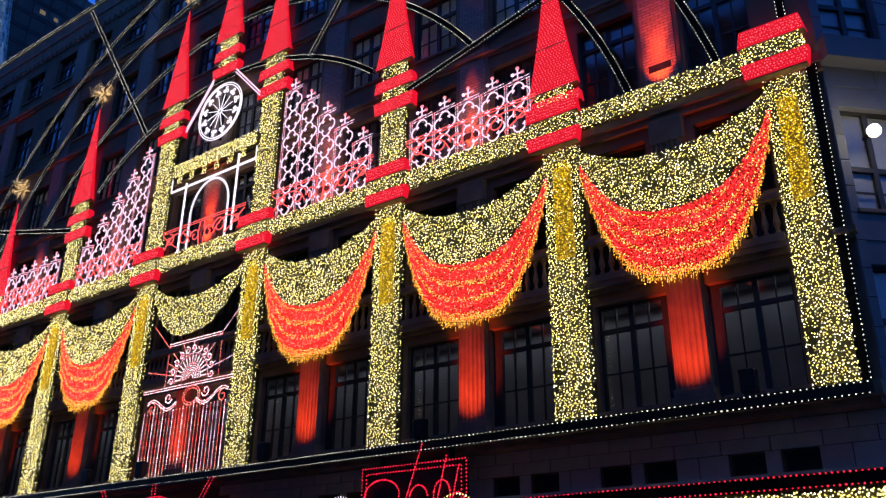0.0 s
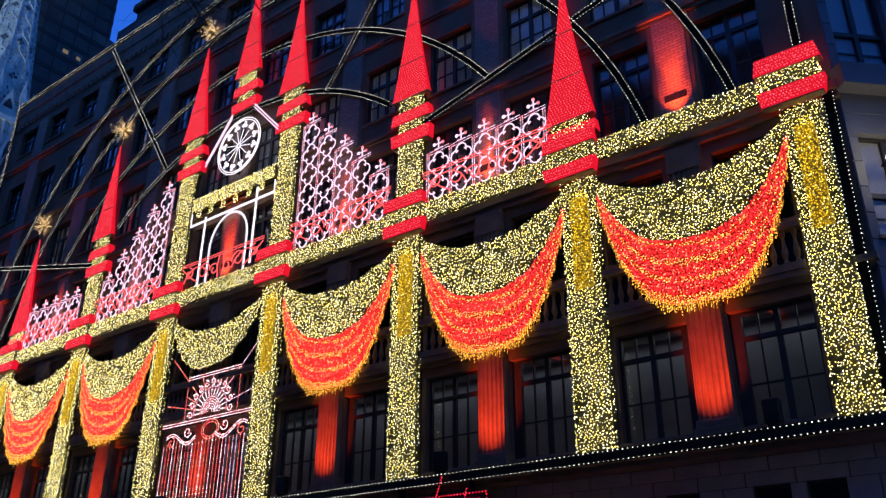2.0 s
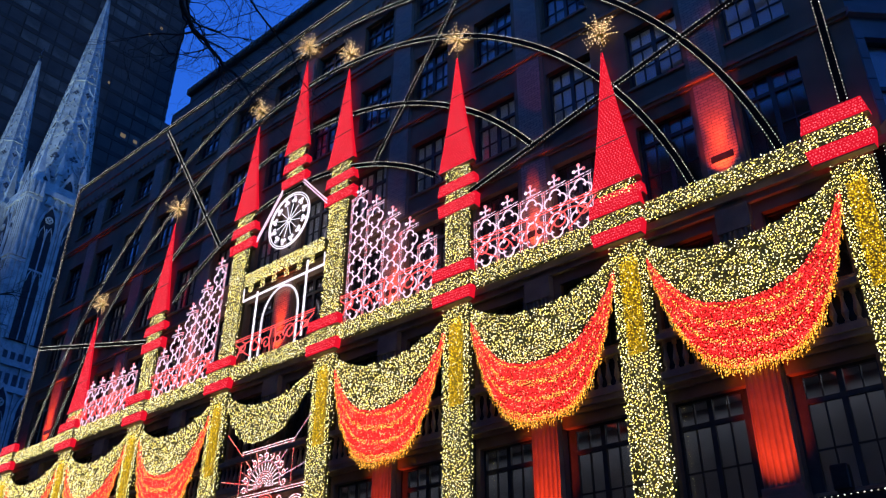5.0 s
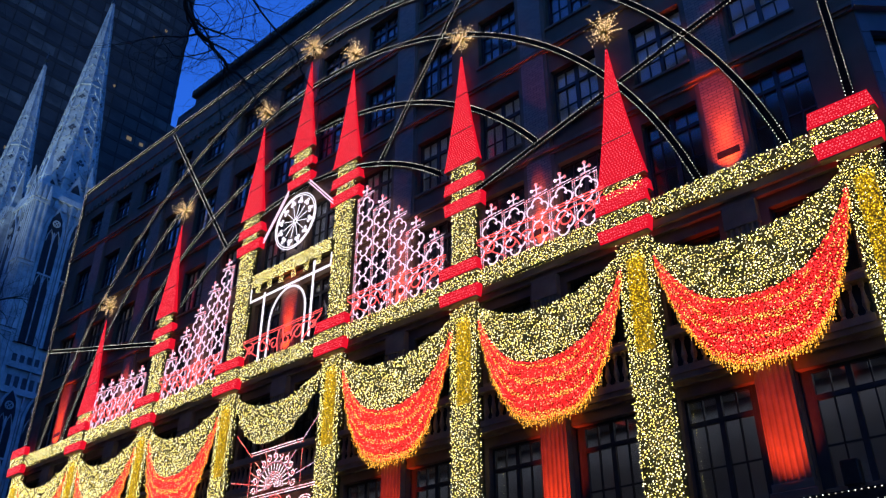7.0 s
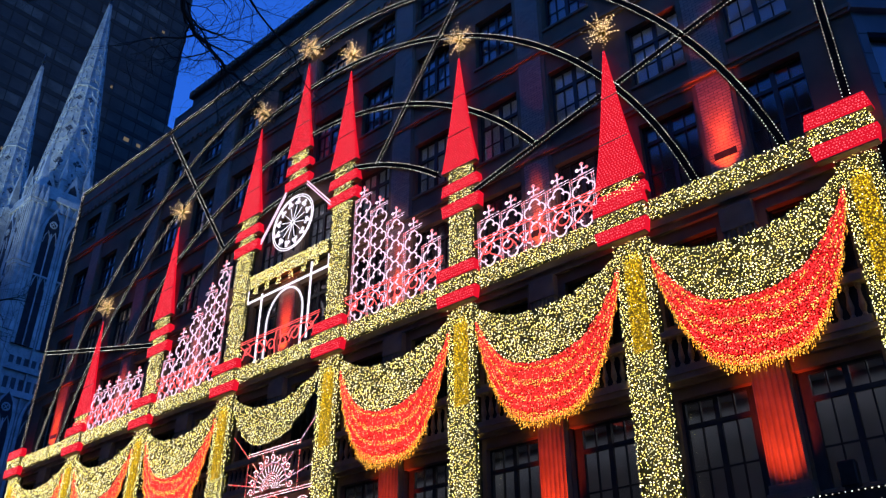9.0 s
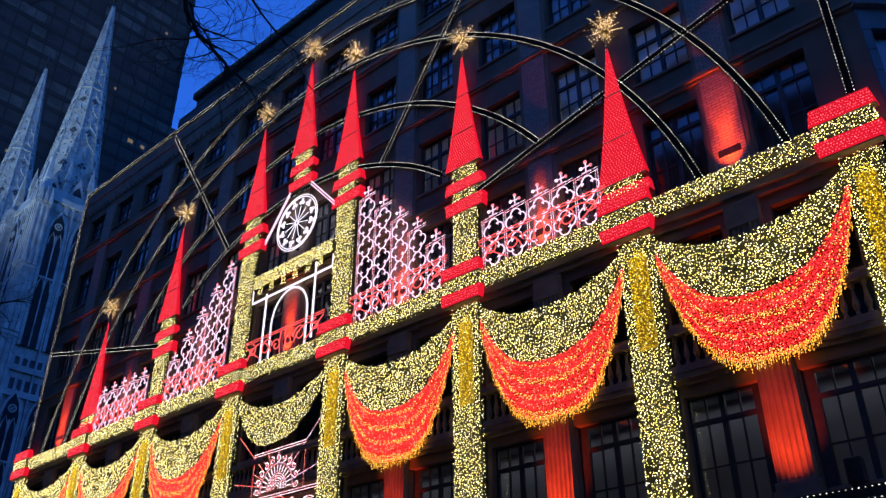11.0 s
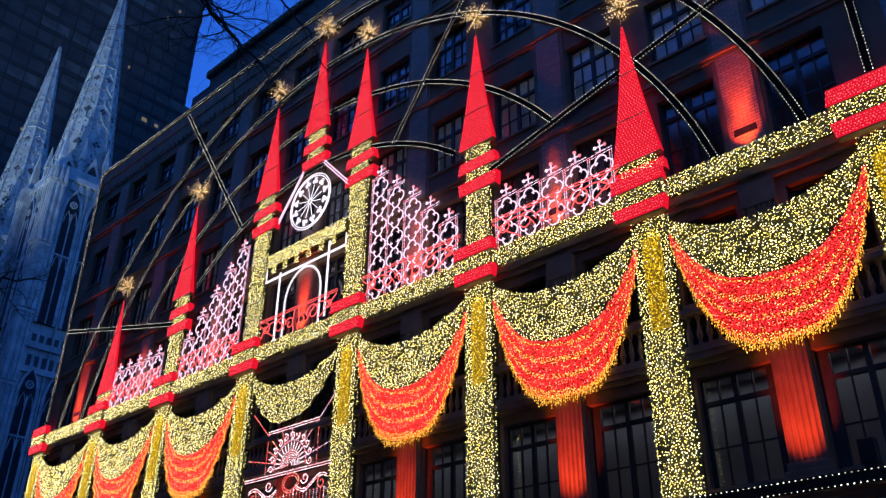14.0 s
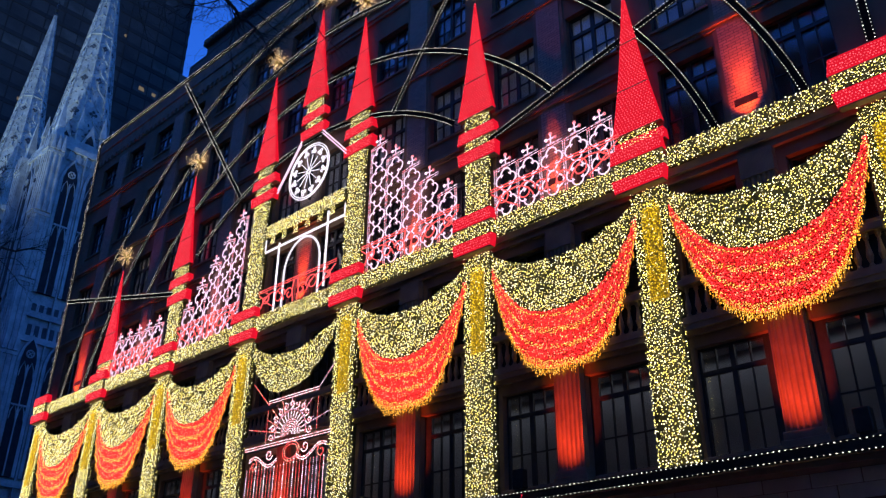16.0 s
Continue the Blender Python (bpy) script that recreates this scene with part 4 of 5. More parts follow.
def string_thing(name, label, lines, group, step=0.15, r=0.0215, gap=0.25):
    """A dark truss strip with a row of bulbs on each edge."""
    ob = thing(name, label, "light string", group, at=(0, 0.08, 0))
    for ln in lines:
        n = len(ln)
        left, right = [], []
        for i, (x, z) in enumerate(ln):
            a, b = ln[max(0, i - 1)], ln[min(n - 1, i + 1)]
            l = math.hypot(b[0] - a[0], b[1] - a[1])
            nx, nz = -(b[1] - a[1]) / l * gap / 2, (b[0] - a[0]) / l * gap / 2
            left.append((x + nx, z + nz))
            right.append((x - nx, z - nz))
        bm = bmesh.new()
        for side in (left, right):
            tube(bm, side, 0.035, False, 4, 0.02)
        for i in range(n - 1):
            q = [bm.verts.new((p_[0], y_, p_[1])) for y_ in (0.026, 0.05) for p_ in (left[i], left[i + 1], right[i + 1], right[i])]
            for f_ in ((0, 1, 2, 3), (7, 6, 5, 4), (0, 4, 5, 1), (1, 5, 6, 2), (2, 6, 7, 3), (3, 7, 4, 0)):
                bm.faces.new([q[j] for j in f_])
        for i in range(0, n, 6):
            x, z = ln[i]
            box(bm, x - 0.02, x + 0.02, 0.02, YF, z - 0.02, z + 0.02)
        part("truss", bm, TRUSS, ob, "black truss strip")
        lamps("bulb_string", along(left, step, -0.03) + along(right, step, -0.03), r, L_STRING, ob, "warm white bulbs")
    return ob


for rad in (27.4, 24.3, 20.4, 16.9):
    foot = {20.4: 24.15, 16.9: 25.1}.get(rad, 18.95)
    a0 = math.degrees(math.asin((foot - AC[1]) / rad))
    string_thing("light_arch", "semicircular arch of double warm light strings", [arc(AC[0], AC[1], rad, a0, 180 - a0, 90)], "light arches")
for x0, z0, x1, z1 in ((6.62, 27.7, 15.9, 41.0), (12.9, 23.15, 28.9, 27.1)):
    for s in (-1, 1):
        string_thing("light_spoke", "straight double light string radiating over the facade", [[(s * (x0 + (x1 - x0) * i / 30), z0 + (z1 - z0) * i / 30) for i in range(31)]], "light spokes")
for x in (-28.8, 28.78):
    string_thing("edge_string", "upright double light string at the facade edge", [[(x - (0.45 * max(0.0, i / 40 - 0.5) if x < 0 else 0.0), 19.95 + (41.3 - 19.95) * i / 40) for i in range(41)]], "edge strings")
roofline = string_thing("roof_string", "long double light string along the cornice edge", [[(-29.1 + 58.2 * i / 120, 41.45) for i in range(121)]], "")
roofline.location.y = 0.07
for x in (-29.45, 29.2):
    string_thing("edge_string", "upright double light string beside the end pillar", [[(x + (0.17 * i / 24 if x > 0 else 0), 7.5 + 10.4 * i / 24) for i in range(25)]], "edge strings", gap=0.3)
ledge_lights = string_thing("ledge_string", "double row of bulbs along the ledge", [[(-29.6 + 59.0 * i / 120, 7.21) for i in range(121)]], "", step=0.17, r=0.022, gap=0.3)
ledge_lights.location.y = -0.76
part("backing_board", boxes((-29.8, 29.5, 0.004, 0.036, 7.03, 7.41)), METAL, ledge_lights, "black backing board")

# ---- street level lights ----
low = string_thing("lower_string", "double row of red bulbs over the shop windows", [[(16.5 + 13.0 * i / 30, 5.03) for i in range(31)]], "", step=0.15, r=0.03, gap=0.33)
low.location.y = -0.35
for ch in low.children:
    if ch.name.startswith("bulb_string"):
        ch.data.materials.clear()
        ch.data.materials.append(L_SIGN)
hedge = thing("light_garland", "gold fairy light garland over the shop windows", "garland", at=(0, 0, 0))
part("netting", boxes((17.0, 29.4, -0.3, YF - 0.003, 3.6, 4.7)), NET, hedge, "dark fir netting")
lamps("light_net", [(x, -0.32 - random.uniform(0, 0.05), z) for x, z in scatter(17.0, 29.4, 3.6, 4.76, 0.085)], 0.029, L_GOLD, hedge, "warm gold fairy lights")

sign = thing("illuminated_sign", "red bulb sign of looping strokes in a dotted frame", "sign", at=(14.4, -0.85, -0.3))
part("back_panel", boxes((-2.3, 2.35, 0.06, 0.12, 4.7, 6.95)), METAL, sign, "black back panel")
part("bracket", boxes((-1.6, -1.5, 0.12, 0.36, 6.9, 7.4), (1.5, 1.6, 0.12, 0.36, 6.9, 7.4)), METAL, sign)
fr = []
for d in (0.0, 0.2):
    fr += along([(-2.3 + d, 4.7), (-2.3 + d, 6.9 - d), (2.3 - d, 6.9 - d), (2.3 - d, 4.7)], 0.13, 0.03)
lamps("border", fr, 0.033, L_SIGN, sign)
STROKES = [[(-0.5 + 0.10 * i, 4.9 + 0.27 * i) for i in range(11)], [(1.0 + 0.06 * i, 5.0 + 0.23 * i) for i in range(10)],
           arc(-1.3, 5.9, 0.8, 200, -30, 16, 0.55), arc(-1.2, 5.2, 0.5, 0, 360, 18, 0.3), arc(0.35, 5.6, 0.42, 20, 340, 18, 0.55),
           arc(1.35, 5.75, 0.35, -60, 200, 14, 0.5), [(1.7 + 0.04 * i, 5.2 + 0.17 * i) for i in range(10)], arc(2.0, 5.4, 0.3, 120, -120, 14, 0.4)]
for st in STROKES:
    lamps("stroke", along(st, 0.1, -0.05), 0.042, L_SIGN, sign, "dotted red stroke")
for cx, cz, r, m_ in ((11.1, 4.75, 0.95, L_PURE), (16.3, 4.5, 0.95, L_GOLD)):
    rg = thing("light_ring", "dotted ring of bulbs beside the sign", "light ornament", "light rings", at=(cx, -0.9, cz))
    tubes("hoop", [arc(0, 0, r, 0, 360, 30)[:-1]], 0.03, METAL, rg, closed=True, y=0.05)
    lamps("bulb_string", along(arc(0, 0, r, 0, 360, 40), 0.13) + along(arc(0, 0, r - 0.2, 0, 360, 40), 0.13), 0.036, m_, rg)
    part("bracket", boxes((-0.03, 0.03, 0.05, 1.2, -0.03, 0.03)), METAL, rg)
can = thing("canopy_lights", "red bulb outline of an arched entrance canopy", "light ornament", at=(0, -0.85, 0))
for ln in ([(-4.1, 7.0), (-3.1, 5.6)], [(3.6, 7.0), (2.6, 5.6)], [(-0.25, 7.0), (-0.25, 6.4)], arc(-0.2, 4.6, 2.2, 0, 180, 24, 1.9)):
    tubes("rod", [ln], 0.03, METAL, can, y=0.05)
    lamps("bulb_string", along(ln, 0.13) + along([(x + 0.25, z) for x, z in ln], 0.13), 0.034, L_SIGN, can)
part("bracket", boxes((-4.1, 3.7, 0.04, 0.14, 6.96, 7.06)), METAL, can)

# ---- the cathedral beyond the side street ----
cath = thing("cathedral", "pale marble gothic cathedral with twin floodlit spires", "cathedral")


def octagon(r, z, turn=22.5):
    return [(r * math.cos(radians(45 * i + turn)), r * math.sin(radians(45 * i + turn)), z) for i in range(8)]


def gothic_spire(parent, at, z0, z1, r0):
    bm = bmesh.new()
    n = 10
    rr = lambda f: 0.12 + (r0 - 0.12) * (1 - f)
    rings = [[bm.verts.new(p) for p in octagon(rr(i / n), z0 + (z1 - z0) * i / n)] for i in range(n + 1)]
    for p, q in zip(rings, rings[1:]):
        for i in range(8):
            bm.faces.new((p[i], p[(i + 1) % 8], q[(i + 1) % 8], q[i]))
    sp = part("spire", bm, MARBLE, parent, at=at)
    for i in range(8):
        bm = bmesh.new()
        ca, sa = math.cos(radians(45 * i + 22.5)), math.sin(radians(45 * i + 22.5))
        for j in range(34):
            f = j / 34
            r, z = rr(f) * 1.01, z0 + (z1 - z0) * f
            s_ = 0.14 + 0.14 * (1 - f)
            frustum(bm, s_, s_ * 0.35, s_, s_ * 0.35, z, z + (z1 - z0) / 34 * 0.9, sa * r, ca * r)
        part("crocket_rib", bm, MARBLE, sp)
    shade_bm = bmesh.new()
    trac = bmesh.new()
    rng = random.Random(int(-at[0]))

    def bar(m, y0_, z0_, y1_, z1_, wd, dp):
        l = math.hypot(y1_ - y0_, z1_ - z0_)
        t_ = math.atan2(z1_ - z0_, y1_ - y0_)
        bmesh.ops.create_cube(trac, size=1.0, matrix=m @ Matrix.Translation((dp * 0.4, (y0_ + y1_) / 2, (z0_ + z1_) / 2)) @ Matrix.Rotation(t_, 4, "X") @ Matrix.Diagonal((dp, l, wd, 1)))

    for row, f in enumerate((0.05, 0.13, 0.21, 0.29, 0.37, 0.45, 0.53, 0.6, 0.67, 0.74, 0.8)):
        for i in range(8):
            a = radians(45 * i)
            r = rr(f) * math.cos(radians(22.5))
            m = Matrix.Translation((math.cos(a) * (r + 0.01), math.sin(a) * (r + 0.01), z0 + (z1 - z0) * f)) @ Matrix.Rotation(a, 4, "Z") @ Matrix.Rotation(radians(-6), 4, "Y")
            w = rr(f) * 0.4
            k_ = rng.uniform(0.9, 1.1)
            # dark-coloured discs for the shade in foils, fewer and smaller towards the top
            if row in (0, 1, 3, 5, 8):
                for ly, lz in ((0, 0.3), (0, -0.3), (0.26, 0), (-0.26, 0)) if row % 2 else ((0, -0.35), (0, 0.1), (0.3, -0.5), (-0.3, -0.5)):
                    rad = (0.2 if row < 6 else 0.13) * w * k_
                    bmesh.ops.create_cone(shade_bm, cap_ends=True, segments=7, radius1=rad, radius2=rad, depth=0.1, matrix=m @ Matrix.Translation((0, ly * w, lz * w)) @ Matrix.Rotation(radians(90), 4, "Y"))
            # gables and hood moulds standing proud of each face
            if row < 9:
                for sg in (-1, 1):
                    bar(m, sg * 0.92 * w, 0.25 * w, 0.0, 1.25 * w * k_, 0.12 * w + 0.03, 0.1)
                    if row % 2 == 0:
                        bar(m, sg * 0.5 * w, 0.9 * w, sg * 0.75 * w, 1.25 * w, 0.22 * w, 0.1)
                bar(m, 0, 1.2 * w, 0, 1.75 * w, 0.16 * w, 0.26)
            # small bosses, and dark-coloured chips in place of shaded pits, that roughen the faces
            for _ in range(9 if row < 9 else 3):
                ly, lz = rng.uniform(-0.85, 0.85) * w, rng.uniform(-0.9, 1.6) * w
                q_ = rng.uniform(0.05, 0.11) * w + 0.02
                if rng.random() < 0.45:
                    bmesh.ops.create_cube(shade_bm, size=1.0, matrix=m @ Matrix.Translation((0.0, ly, lz)) @ Matrix.Rotation(rng.uniform(0, 3), 4, "X") @ Matrix.Diagonal((0.09, q_ * 1.6, q_, 1)))
                else:
                    bmesh.ops.create_cube(trac, size=1.0, matrix=m @ Matrix.Translation((0.03, ly, lz)) @ Matrix.Rotation(rng.uniform(0, 3), 4, "X") @ Matrix.Diagonal((0.16, q_ * 1.5, q_, 1)))
            if row in (0, 6):
                bar(m, -w, -0.72 * w, w, -0.72 * w, 0.16, 0.16)
    part("opening", shade_bm, SHADE, sp, "dark-coloured discs and chips in place of openings", "stuff")
    part("tracery", trac, MARBLE, sp, "raised tracery bosses", "stuff")
    bm = bmesh.new()
    frustum(bm, 0.5, 0.2, 0.5, 0.2, z1 - 0.3, z1 + 0.5)
    frustum(bm, 0.2, 0.6, 0.2, 0.6, z1 + 0.5, z1 + 0.8)
    frustum(bm, 0.16, 0.12, 0.16, 0.12, z1 + 0.8, z1 + 2.8)
    box(bm, -0.5, 0.5, -0.07, 0.07, z1 + 1.8, z1 + 2.0)
    part("cross", bm, METAL, sp)
    # gablets and pinnacles round the foot
    for i in range(8):
        bm = bmesh.new()
        a = radians(45 * i)
        r = r0 * 0.96
        v = [(-1.5, 0), (1.5, 0), (0, 4.4)]
        fr_, bk = [], []
        for x, z in v:
            for lst, d in ((fr_, 0.25), (bk, -0.6)):
                lst.append(bm.verts.new((math.cos(a) * (r + d) - math.sin(a) * x, math.sin(a) * (r + d) + math.cos(a) * x, z0 - 2.0 + z)))
        bm.faces.new(fr_)
        bm.faces.new(bk[::-1])
        for j in range(3):
            bm.faces.new((fr_[j], fr_[(j + 1) % 3], bk[(j + 1) % 3], bk[j]))
        gb = part("gablet", bm, MARBLE, sp)
        # a dark-coloured block stands in for the shade inside the lancet
        bm = bmesh.new()
        ring = []
        for x, z in ((-0.6, -3.6), (0.6, -3.6), (0.6, 0.2), (0.36, 1.0), (0, 1.6), (-0.36, 1.0), (-0.6, 0.2)):
            ring.append(bm.verts.new((math.cos(a) * (r + 0.3) - math.sin(a) * x, math.sin(a) * (r + 0.3) + math.cos(a) * x, z0 - 0.6 + z)))
        back_ = [bm.verts.new((v_.co.x - math.cos(a) * 0.6, v_.co.y - math.sin(a) * 0.6, v_.co.z)) for v_ in ring]
        bm.faces.new(ring)
        for j in range(7):
            bm.faces.new((ring[j], ring[(j + 1) % 7], back_[(j + 1) % 7], back_[j]))
        part("lancet_opening", bm, OPENING_SHADE, gb, "dark-coloured block in place of a pointed opening")
        bm = bmesh.new()
        a2 = a + radians(22.5)
        px_, py_ = math.cos(a2) * r0 * 1.06, math.sin(a2) * r0 * 1.06
        frustum(bm, 0.6, 0.5, 0.6, 0.5, z0 - 2.2, z0 + 1.2, py_, px_)
        frustum(bm, 0.75, 0.06, 0.75, 0.06, z0 + 1.2, z0 + 4.6, py_, px_)
        part("pinnacle", bm, MARBLE, gb)
    return sp


def gothic_tower(at):
    hw = 4.0
    bm = boxes((-hw, hw, -hw, hw, 0, 61.5))
    tw = part("tower", bm, MARBLE, cath, at=at)
    for sx in (-1, 1):
        for sy in (-1, 1):
            bm = boxes((sx * hw - 0.9, sx * hw + 0.9, sy * hw - 0.9, sy * hw + 0.9, 0, 60.5))
            frustum(bm, 1.1, 0.8, 1.1, 0.8, 60.5, 62.2, sy * hw, sx * hw)
            frustum(bm, 0.9, 0.08, 0.9, 0.08, 62.2, 66.8, sy * hw, sx * hw)
            part("corner_pinnacle", bm, MARBLE, tw)
    for z0, z1 in ((40.5, 58.0), (20.0, 35.0)):
        for face in range(4):
            rot = Matrix.Rotation(radians(90 * face), 4, "Z")
            for x in (-1.45, 1.45):
                # lancets are proud blocks; the shade inside them is only dark colour
                for nm, mt, w, d in (("window_surround", MARBLE, 1.25, 0.3), ("lancet_window", OPENING_SHADE, 0.85, 0.36)):
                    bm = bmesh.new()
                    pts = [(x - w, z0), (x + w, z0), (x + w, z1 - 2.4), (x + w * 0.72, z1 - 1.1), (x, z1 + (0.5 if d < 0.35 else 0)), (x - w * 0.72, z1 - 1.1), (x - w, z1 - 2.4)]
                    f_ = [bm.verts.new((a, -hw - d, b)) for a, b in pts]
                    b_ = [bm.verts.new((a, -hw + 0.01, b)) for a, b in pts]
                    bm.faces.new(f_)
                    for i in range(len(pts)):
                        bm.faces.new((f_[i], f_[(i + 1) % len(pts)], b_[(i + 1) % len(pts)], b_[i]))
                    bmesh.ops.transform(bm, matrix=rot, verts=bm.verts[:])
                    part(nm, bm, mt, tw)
                bm = boxes((x - 0.07, x + 0.07, -hw - 0.46, -hw, z0, z1 - 3.0), (x - 0.84, x + 0.84, -hw - 0.42, -hw, (z0 + z1) / 2 - 0.1, (z0 + z1) / 2 + 0.1))
                tube(bm, arc(x, z1 - 1.75, 0.42, 0, 360, 14)[:-1], 0.075, True, 5, -hw - 0.4)
                for q in range(4):
                    tube(bm, arc(x + 0.2 * math.cos(q * 1.571), z1 - 1.75 + 0.2 * math.sin(q * 1.571), 0.17, 0, 360, 8)[:-1], 0.04, True, 4, -hw - 0.4)
                for sg in (-1, 1):
                    for zb in (z1 - 4.4, (z0 + z1) / 2 - 1.6):
                        tube(bm, [(x + sg * 0.8, zb), (x + sg * 0.72, zb + 0.9), (x + sg * 0.42, zb + 1.7), (x + sg * 0.12, zb + 0.9), (x + sg * 0.05, zb)], 0.07, False, 4, -hw - 0.4)
                bmesh.ops.transform(bm, matrix=rot, verts=bm.verts[:])
                part("window_mullion", bm, MARBLE, tw)
    for face in range(4):
        rot = Matrix.Rotation(radians(90 * face), 4, "Z")
        for x in (-4.62, -4.0, -3.38, -2.85, -0.02, 2.85, 3.38, 4.0, 4.62):
            out = 1.02 if abs(x) > 3.1 else 0.3
            bm = boxes((x - 0.1, x + 0.1, -hw - out, -hw, 2, 59.6))
            if abs(x) > 3.1:
                for zz in (16.0, 24.5, 33.0, 41.5, 50.0, 58.5):
                    box(bm, x - 0.3, x + 0.3, -hw - out - 0.03, -hw, zz - 0.5, zz - 0.1)
                    frustum(bm, 0.5, 0.08, 0.3, 0.06, zz, zz + 2.2, -hw - out, x)
            bmesh.ops.transform(bm, matrix=rot, verts=bm.verts[:])
            part("shaft", bm, MARBLE, tw)
        for i in range(7):
            x = -3.0 + i
            bm = bmesh.new()
            v3 = [bm.verts.new((x + a, -hw - b, c)) for a, b, c in ((-0.4, 0.2, 58.3), (0.4, 0.2, 58.3), (0, 0.2, 60.6), (-0.4, -0.1, 58.3), (0.4, -0.1, 58.3), (0, -0.1, 60.6))]
            for f3 in ((0, 1, 2), (5, 4, 3), (1, 4, 5, 2), (0, 2, 5, 3)):
                bm.faces.new([v3[q] for q in f3])
            bmesh.ops.transform(bm, matrix=rot, verts=bm.verts[:])
            part("gable_ornament", bm, MARBLE, tw)
        # dark-coloured plates stand in for the shade of niches
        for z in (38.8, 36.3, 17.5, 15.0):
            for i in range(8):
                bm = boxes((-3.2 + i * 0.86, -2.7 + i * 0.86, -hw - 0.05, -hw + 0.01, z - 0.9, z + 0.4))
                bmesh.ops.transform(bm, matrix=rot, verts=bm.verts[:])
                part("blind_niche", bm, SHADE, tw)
    for z in (13.0, 19.0, 34.6, 37.5, 59.6):
        part("moulding", boxes((-hw - 0.35, hw + 0.35, -hw - 0.35, hw + 0.35, z, z + 0.7)), MARBLE, tw)


for cx in (-65.5, -87.0):
    gothic_tower((cx, 11.8, 0))
    gothic_spire(cath, (cx, 11.8, 0), 62.0, 97.6 if cx > -70 else 98.2, 3.7)
bm = boxes((-82.3, -70.2, 8.5, 14, 0, 38))
v = [bm.verts.new(p) for p in ((-82.3, 8.5, 38), (-70.2, 8.5, 38), (-76.25, 8.5, 50), (-82.3, 14, 38), (-70.2, 14, 38), (-76.25, 14, 50))]
for f_ in ((0, 1, 2), (5, 4, 3), (1, 4, 5, 2), (0, 2, 5, 3)):
    bm.faces.new([v[i] for i in f_])
part("front_gable", bm, MARBLE, cath)
part("nave", boxes((-84, -68, 16.5, 95, 0, 34)), MARBLE, cath)

# ---- the dark tower block behind it ----
blockt = thing("tower_block", "dark bronze glass tower block with few lit windows", "building")
part("wall", boxes((-160, -115, 2, 49.1, 0, 189)), TOWER_GLASS, blockt)
fb = bpy.data.meshes.new("floor_band")
bm = boxes((-160.2, -114.9, 1.7, 49.13, 0, 0.95))
bm.to_mesh(fb)
bm.free()
for i in range(50):
    mesh_part("floor_band", fb, TOWER, blockt, at=(0, 0, 4 + i * 3.7))
mb = bpy.data.meshes.new("mullion")
bm = boxes((-114.998, -114.85, -0.07, 0.07, 0, 189))
bm.to_mesh(mb)
bm.free()
for i in range(15):
    mesh_part("mullion", mb, TOWER, blockt, at=(0, 2.2 + i * 3.3, 0))
random.seed(23)
for w_ in (2.9, 5.8, 8.7):
    pme = bpy.data.meshes.new("window_pane")
    bm = boxes((-114.99, -114.93, 0.12, w_, 1.1, 3.4))
    bm.to_mesh(pme)
    bm.free()
    for i in range(36):
        mesh_part("window_pane", pme, TOWER_PANE, blockt, at=(random.uniform(-0.02, 0.02), 2.2 + 3.3 * random.randrange(14), 4 + 3.7 * random.randrange(12, 49)))
for y, fl_, w in ((40.5, 29, 0.6), (43.4, 29, 0.45), (43.5, 38, 0.3), (34.8, 32, 0.22), (41.0, 37, 0.2), (17.7, 25, 0.2)):
    part("lit_window", boxes((-114.99, -114.9, y - w, y + w, 4 + fl_ * 3.7 + 1.7, 4 + fl_ * 3.7 + 2.1 + w)), L_ROOM, blockt, "warm lit window")

# ---- unseen blocks across the avenue, added to hold back sky light ----
for x0, x1, h in ((-100, -6, 62), (-2, 26, 44), (30, 120, 36)):
    ob = thing("opposite_building", "plain limestone block, unseen, added to hold back sky light", "building", kind="structure")
    part("wall", boxes((x0, x1, -62, -30.2, 0, h)), STONE, ob)
    part("parapet", boxes((x0 - 0.2, x1 + 0.2, -62.2, -30.0, h, h + 0.8)), STONE_TRIM, ob)


# ---- bare street trees ----
def limb(bm, p, q, r0, r1, sides=6):
    v = (q - p)
    if v.length < 1e-4:
        return
    u = v.orthogonal().normalized()
    w = v.normalized().cross(u)
    a = [bm.verts.new(p + (u * math.cos(k * 2 * math.pi / sides) + w * math.sin(k * 2 * math.pi / sides)) * r0) for k in range(sides)]
    b = [bm.verts.new(q + (u * math.cos(k * 2 * math.pi / sides) + w * math.sin(k * 2 * math.pi / sides)) * r1) for k in range(sides)]
    for k in range(sides):
        bm.faces.new((a[k], a[(k + 1) % sides], b[(k + 1) % sides], b[k]))


def grow(bm, p, d, length, r, depth):
    n = 5
    for i in range(n):
        d = (d + Vector((random.gauss(0, 0.3), random.gauss(0, 0.3), random.gauss(0.0, 0.27)))).normalized()
        q = p + d * length / n
        r1 = r * (1 - 0.14)
        limb(bm, p, q, r, r1, 5 if r > 0.01 else 3)
        p, r = q, r1
        if depth > 0 and (i > 0 or depth > 1):
            for _ in range(1 if random.random() < 0.75 else 2):
                side = (d + Vector((random.gauss(0, 0.75), random.gauss(0, 0.75), random.gauss(0.05, 0.6)))).normalized()
                grow(bm, p, side, length * random.uniform(0.5, 0.75), r * 0.55, depth - 1)


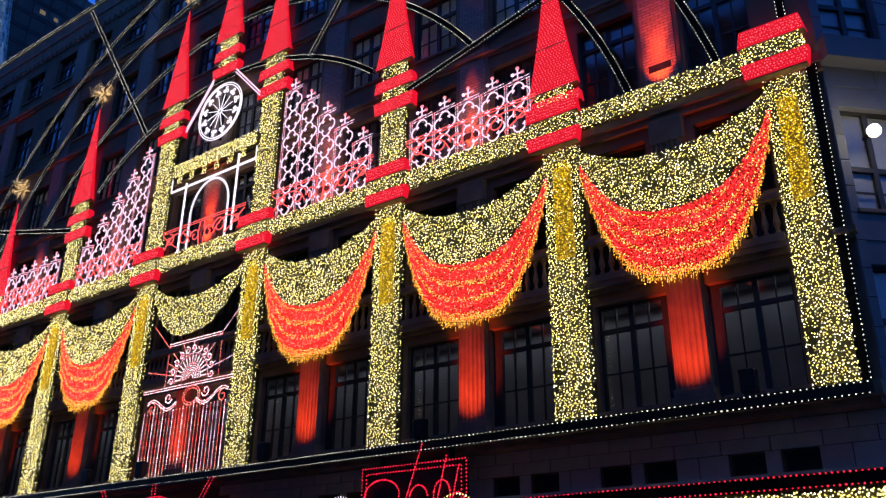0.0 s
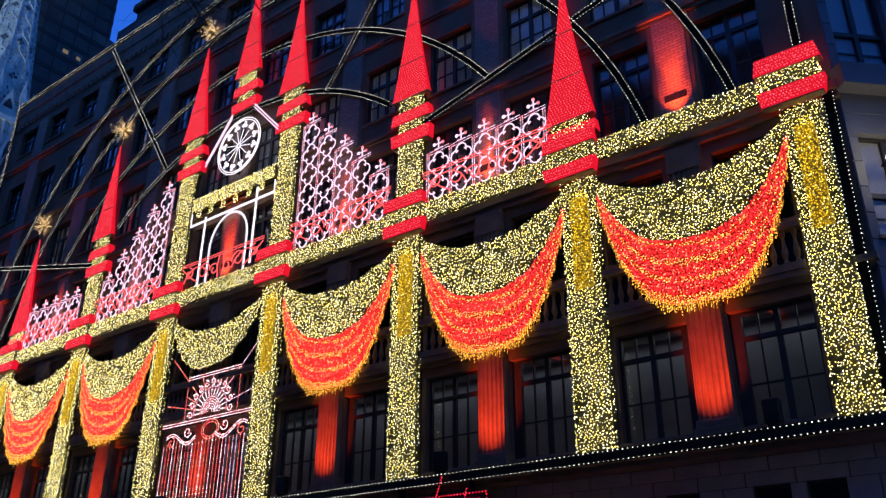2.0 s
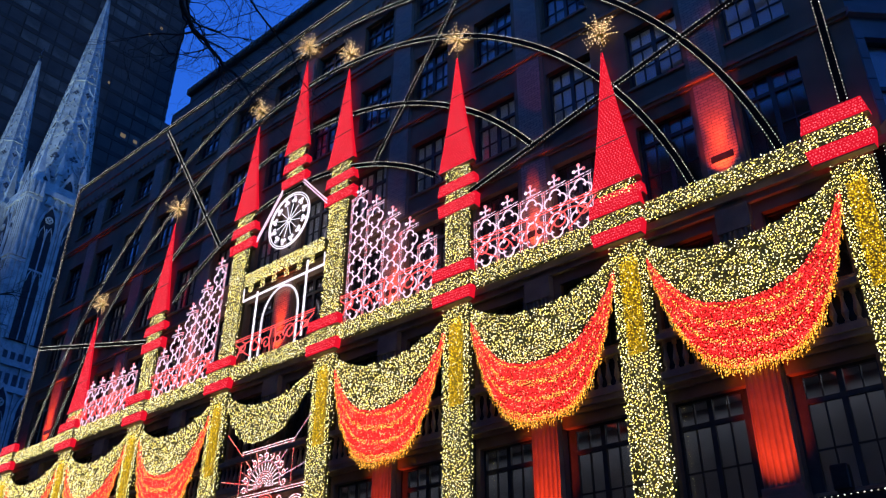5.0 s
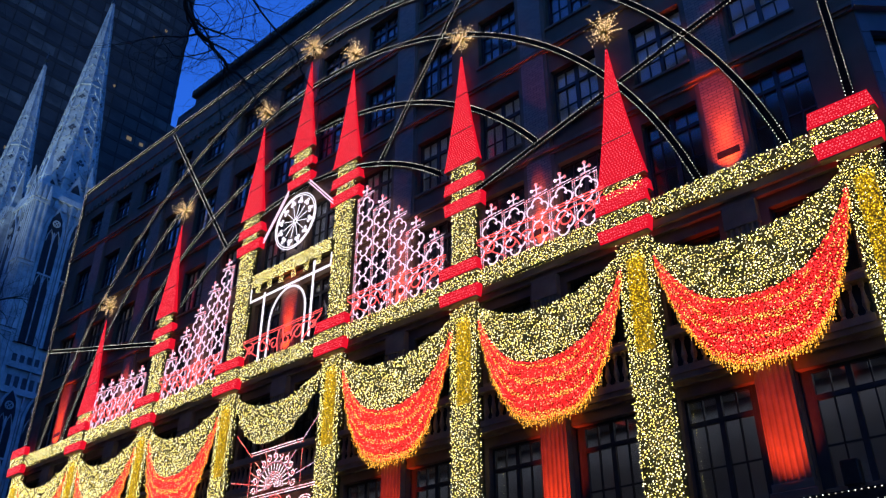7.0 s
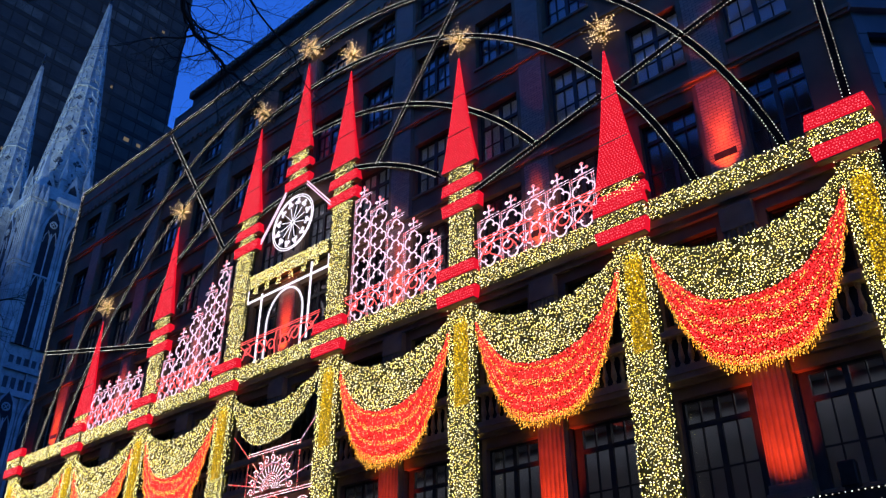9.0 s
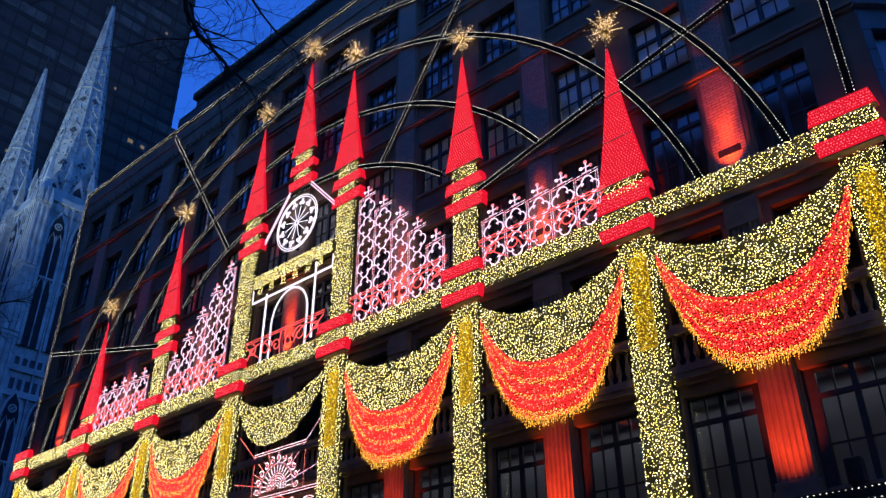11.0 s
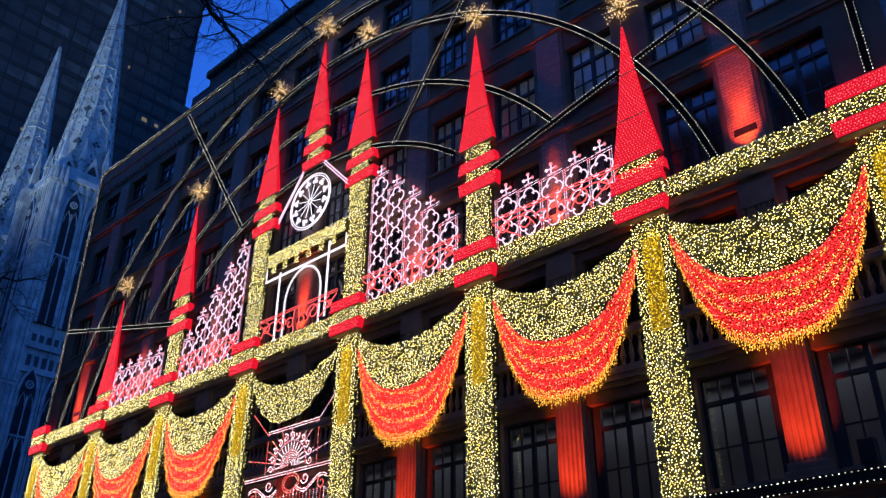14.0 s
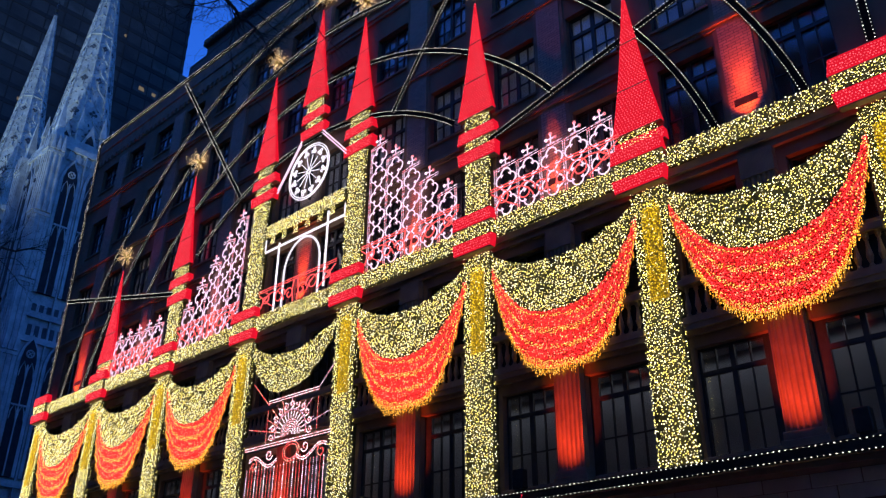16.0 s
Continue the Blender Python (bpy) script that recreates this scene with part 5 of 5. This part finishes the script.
def street_tree(label, trunk, limbs, depth):
    tr = thing("street_tree", label, "tree", "street trees")
    bm = bmesh.new()
    for (p, r0), (q, r1) in zip(trunk, trunk[1:]):
        limb(bm, Vector(p), Vector(q), r0, r1, 10)
    part("trunk", bm, BARK, tr)
    bm = bmesh.new()
    for path, r0, r1, ln in limbs:
        fine = [path[0]]
        for p, q in zip(path, path[1:]):
            l = (Vector(q) - Vector(p)).length * 0.07
            for f in (0.35, 0.7):
                fine.append(tuple(Vector(p).lerp(Vector(q), f) + Vector((random.gauss(0, l), random.gauss(0, l), random.gauss(0, l)))))
            fine.append(q)
        path = fine
        n = len(path) - 1
        for i in range(n):
            a, b = r0 + (r1 - r0) * i / n, r0 + (r1 - r0) * (i + 1) / n
            limb(bm, Vector(path[i]), Vector(path[i + 1]), a, b, 7)
            if i >= n - 11:
                for _ in range(2 if i % 3 else 1):
                    d = (Vector(path[i + 1]) - Vector(path[i])).normalized()
                    d = (d + Vector((random.gauss(0, 0.6), random.gauss(0, 0.6), random.gauss(-0.1, 0.6)))).normalized()
                    grow(bm, Vector(path[i + 1]), d, ln * random.uniform(0.7, 1.2), b * 0.5, depth)
    part("crown", bm, BARK, tr, "bare twigs", "stuff")


random.seed(11)
street_tree("bare dark street tree overhanging the pavement", [((25.2, -24.4, 0), 0.17), ((25.25, -24.3, 2.5), 0.14), ((25.3, -24.2, 5.2), 0.1), ((25.5, -24.0, 7.4), 0.07)],
            [([(25.4, -24.1, 6.4), (26.0, -23.2, 8.3), (26.6, -22.5, 9.0), (26.81, -21.85, 8.62), (26.73, -21.58, 8.3), (26.77, -21.23, 8.12), (26.79, -21.0, 8.02)], 0.045, 0.014, 0.8),
             ([(25.5, -24.0, 7.3), (26.3, -23.0, 9.4), (27.1, -21.9, 9.2), (27.25, -21.3, 8.7), (27.25, -20.8, 8.4), (27.2, -20.4, 8.1)], 0.022, 0.006, 0.7),
             ([(25.5, -24.0, 7.4), (25.2, -23.2, 9.6), (25.0, -22.6, 10.9), (25.0, -22.0, 11.6)], 0.05, 0.015, 0.9)], 2)
street_tree("bare dark street tree further along the kerb", [((17.2, -22.6, 0), 0.15), ((17.2, -22.5, 3.0), 0.12), ((17.3, -22.4, 6.0), 0.09)],
            [([(17.25, -22.4, 5.4), (18.0, -21.7, 6.9), (18.8, -21.1, 7.6), (19.3, -20.6, 7.95), (19.6, -20.1, 8.0)], 0.04, 0.011, 0.7),
             ([(17.3, -22.4, 6.0), (17.6, -21.6, 8.0), (18.2, -21.0, 9.0), (18.6, -20.7, 9.6)], 0.04, 0.012, 0.8)], 2)
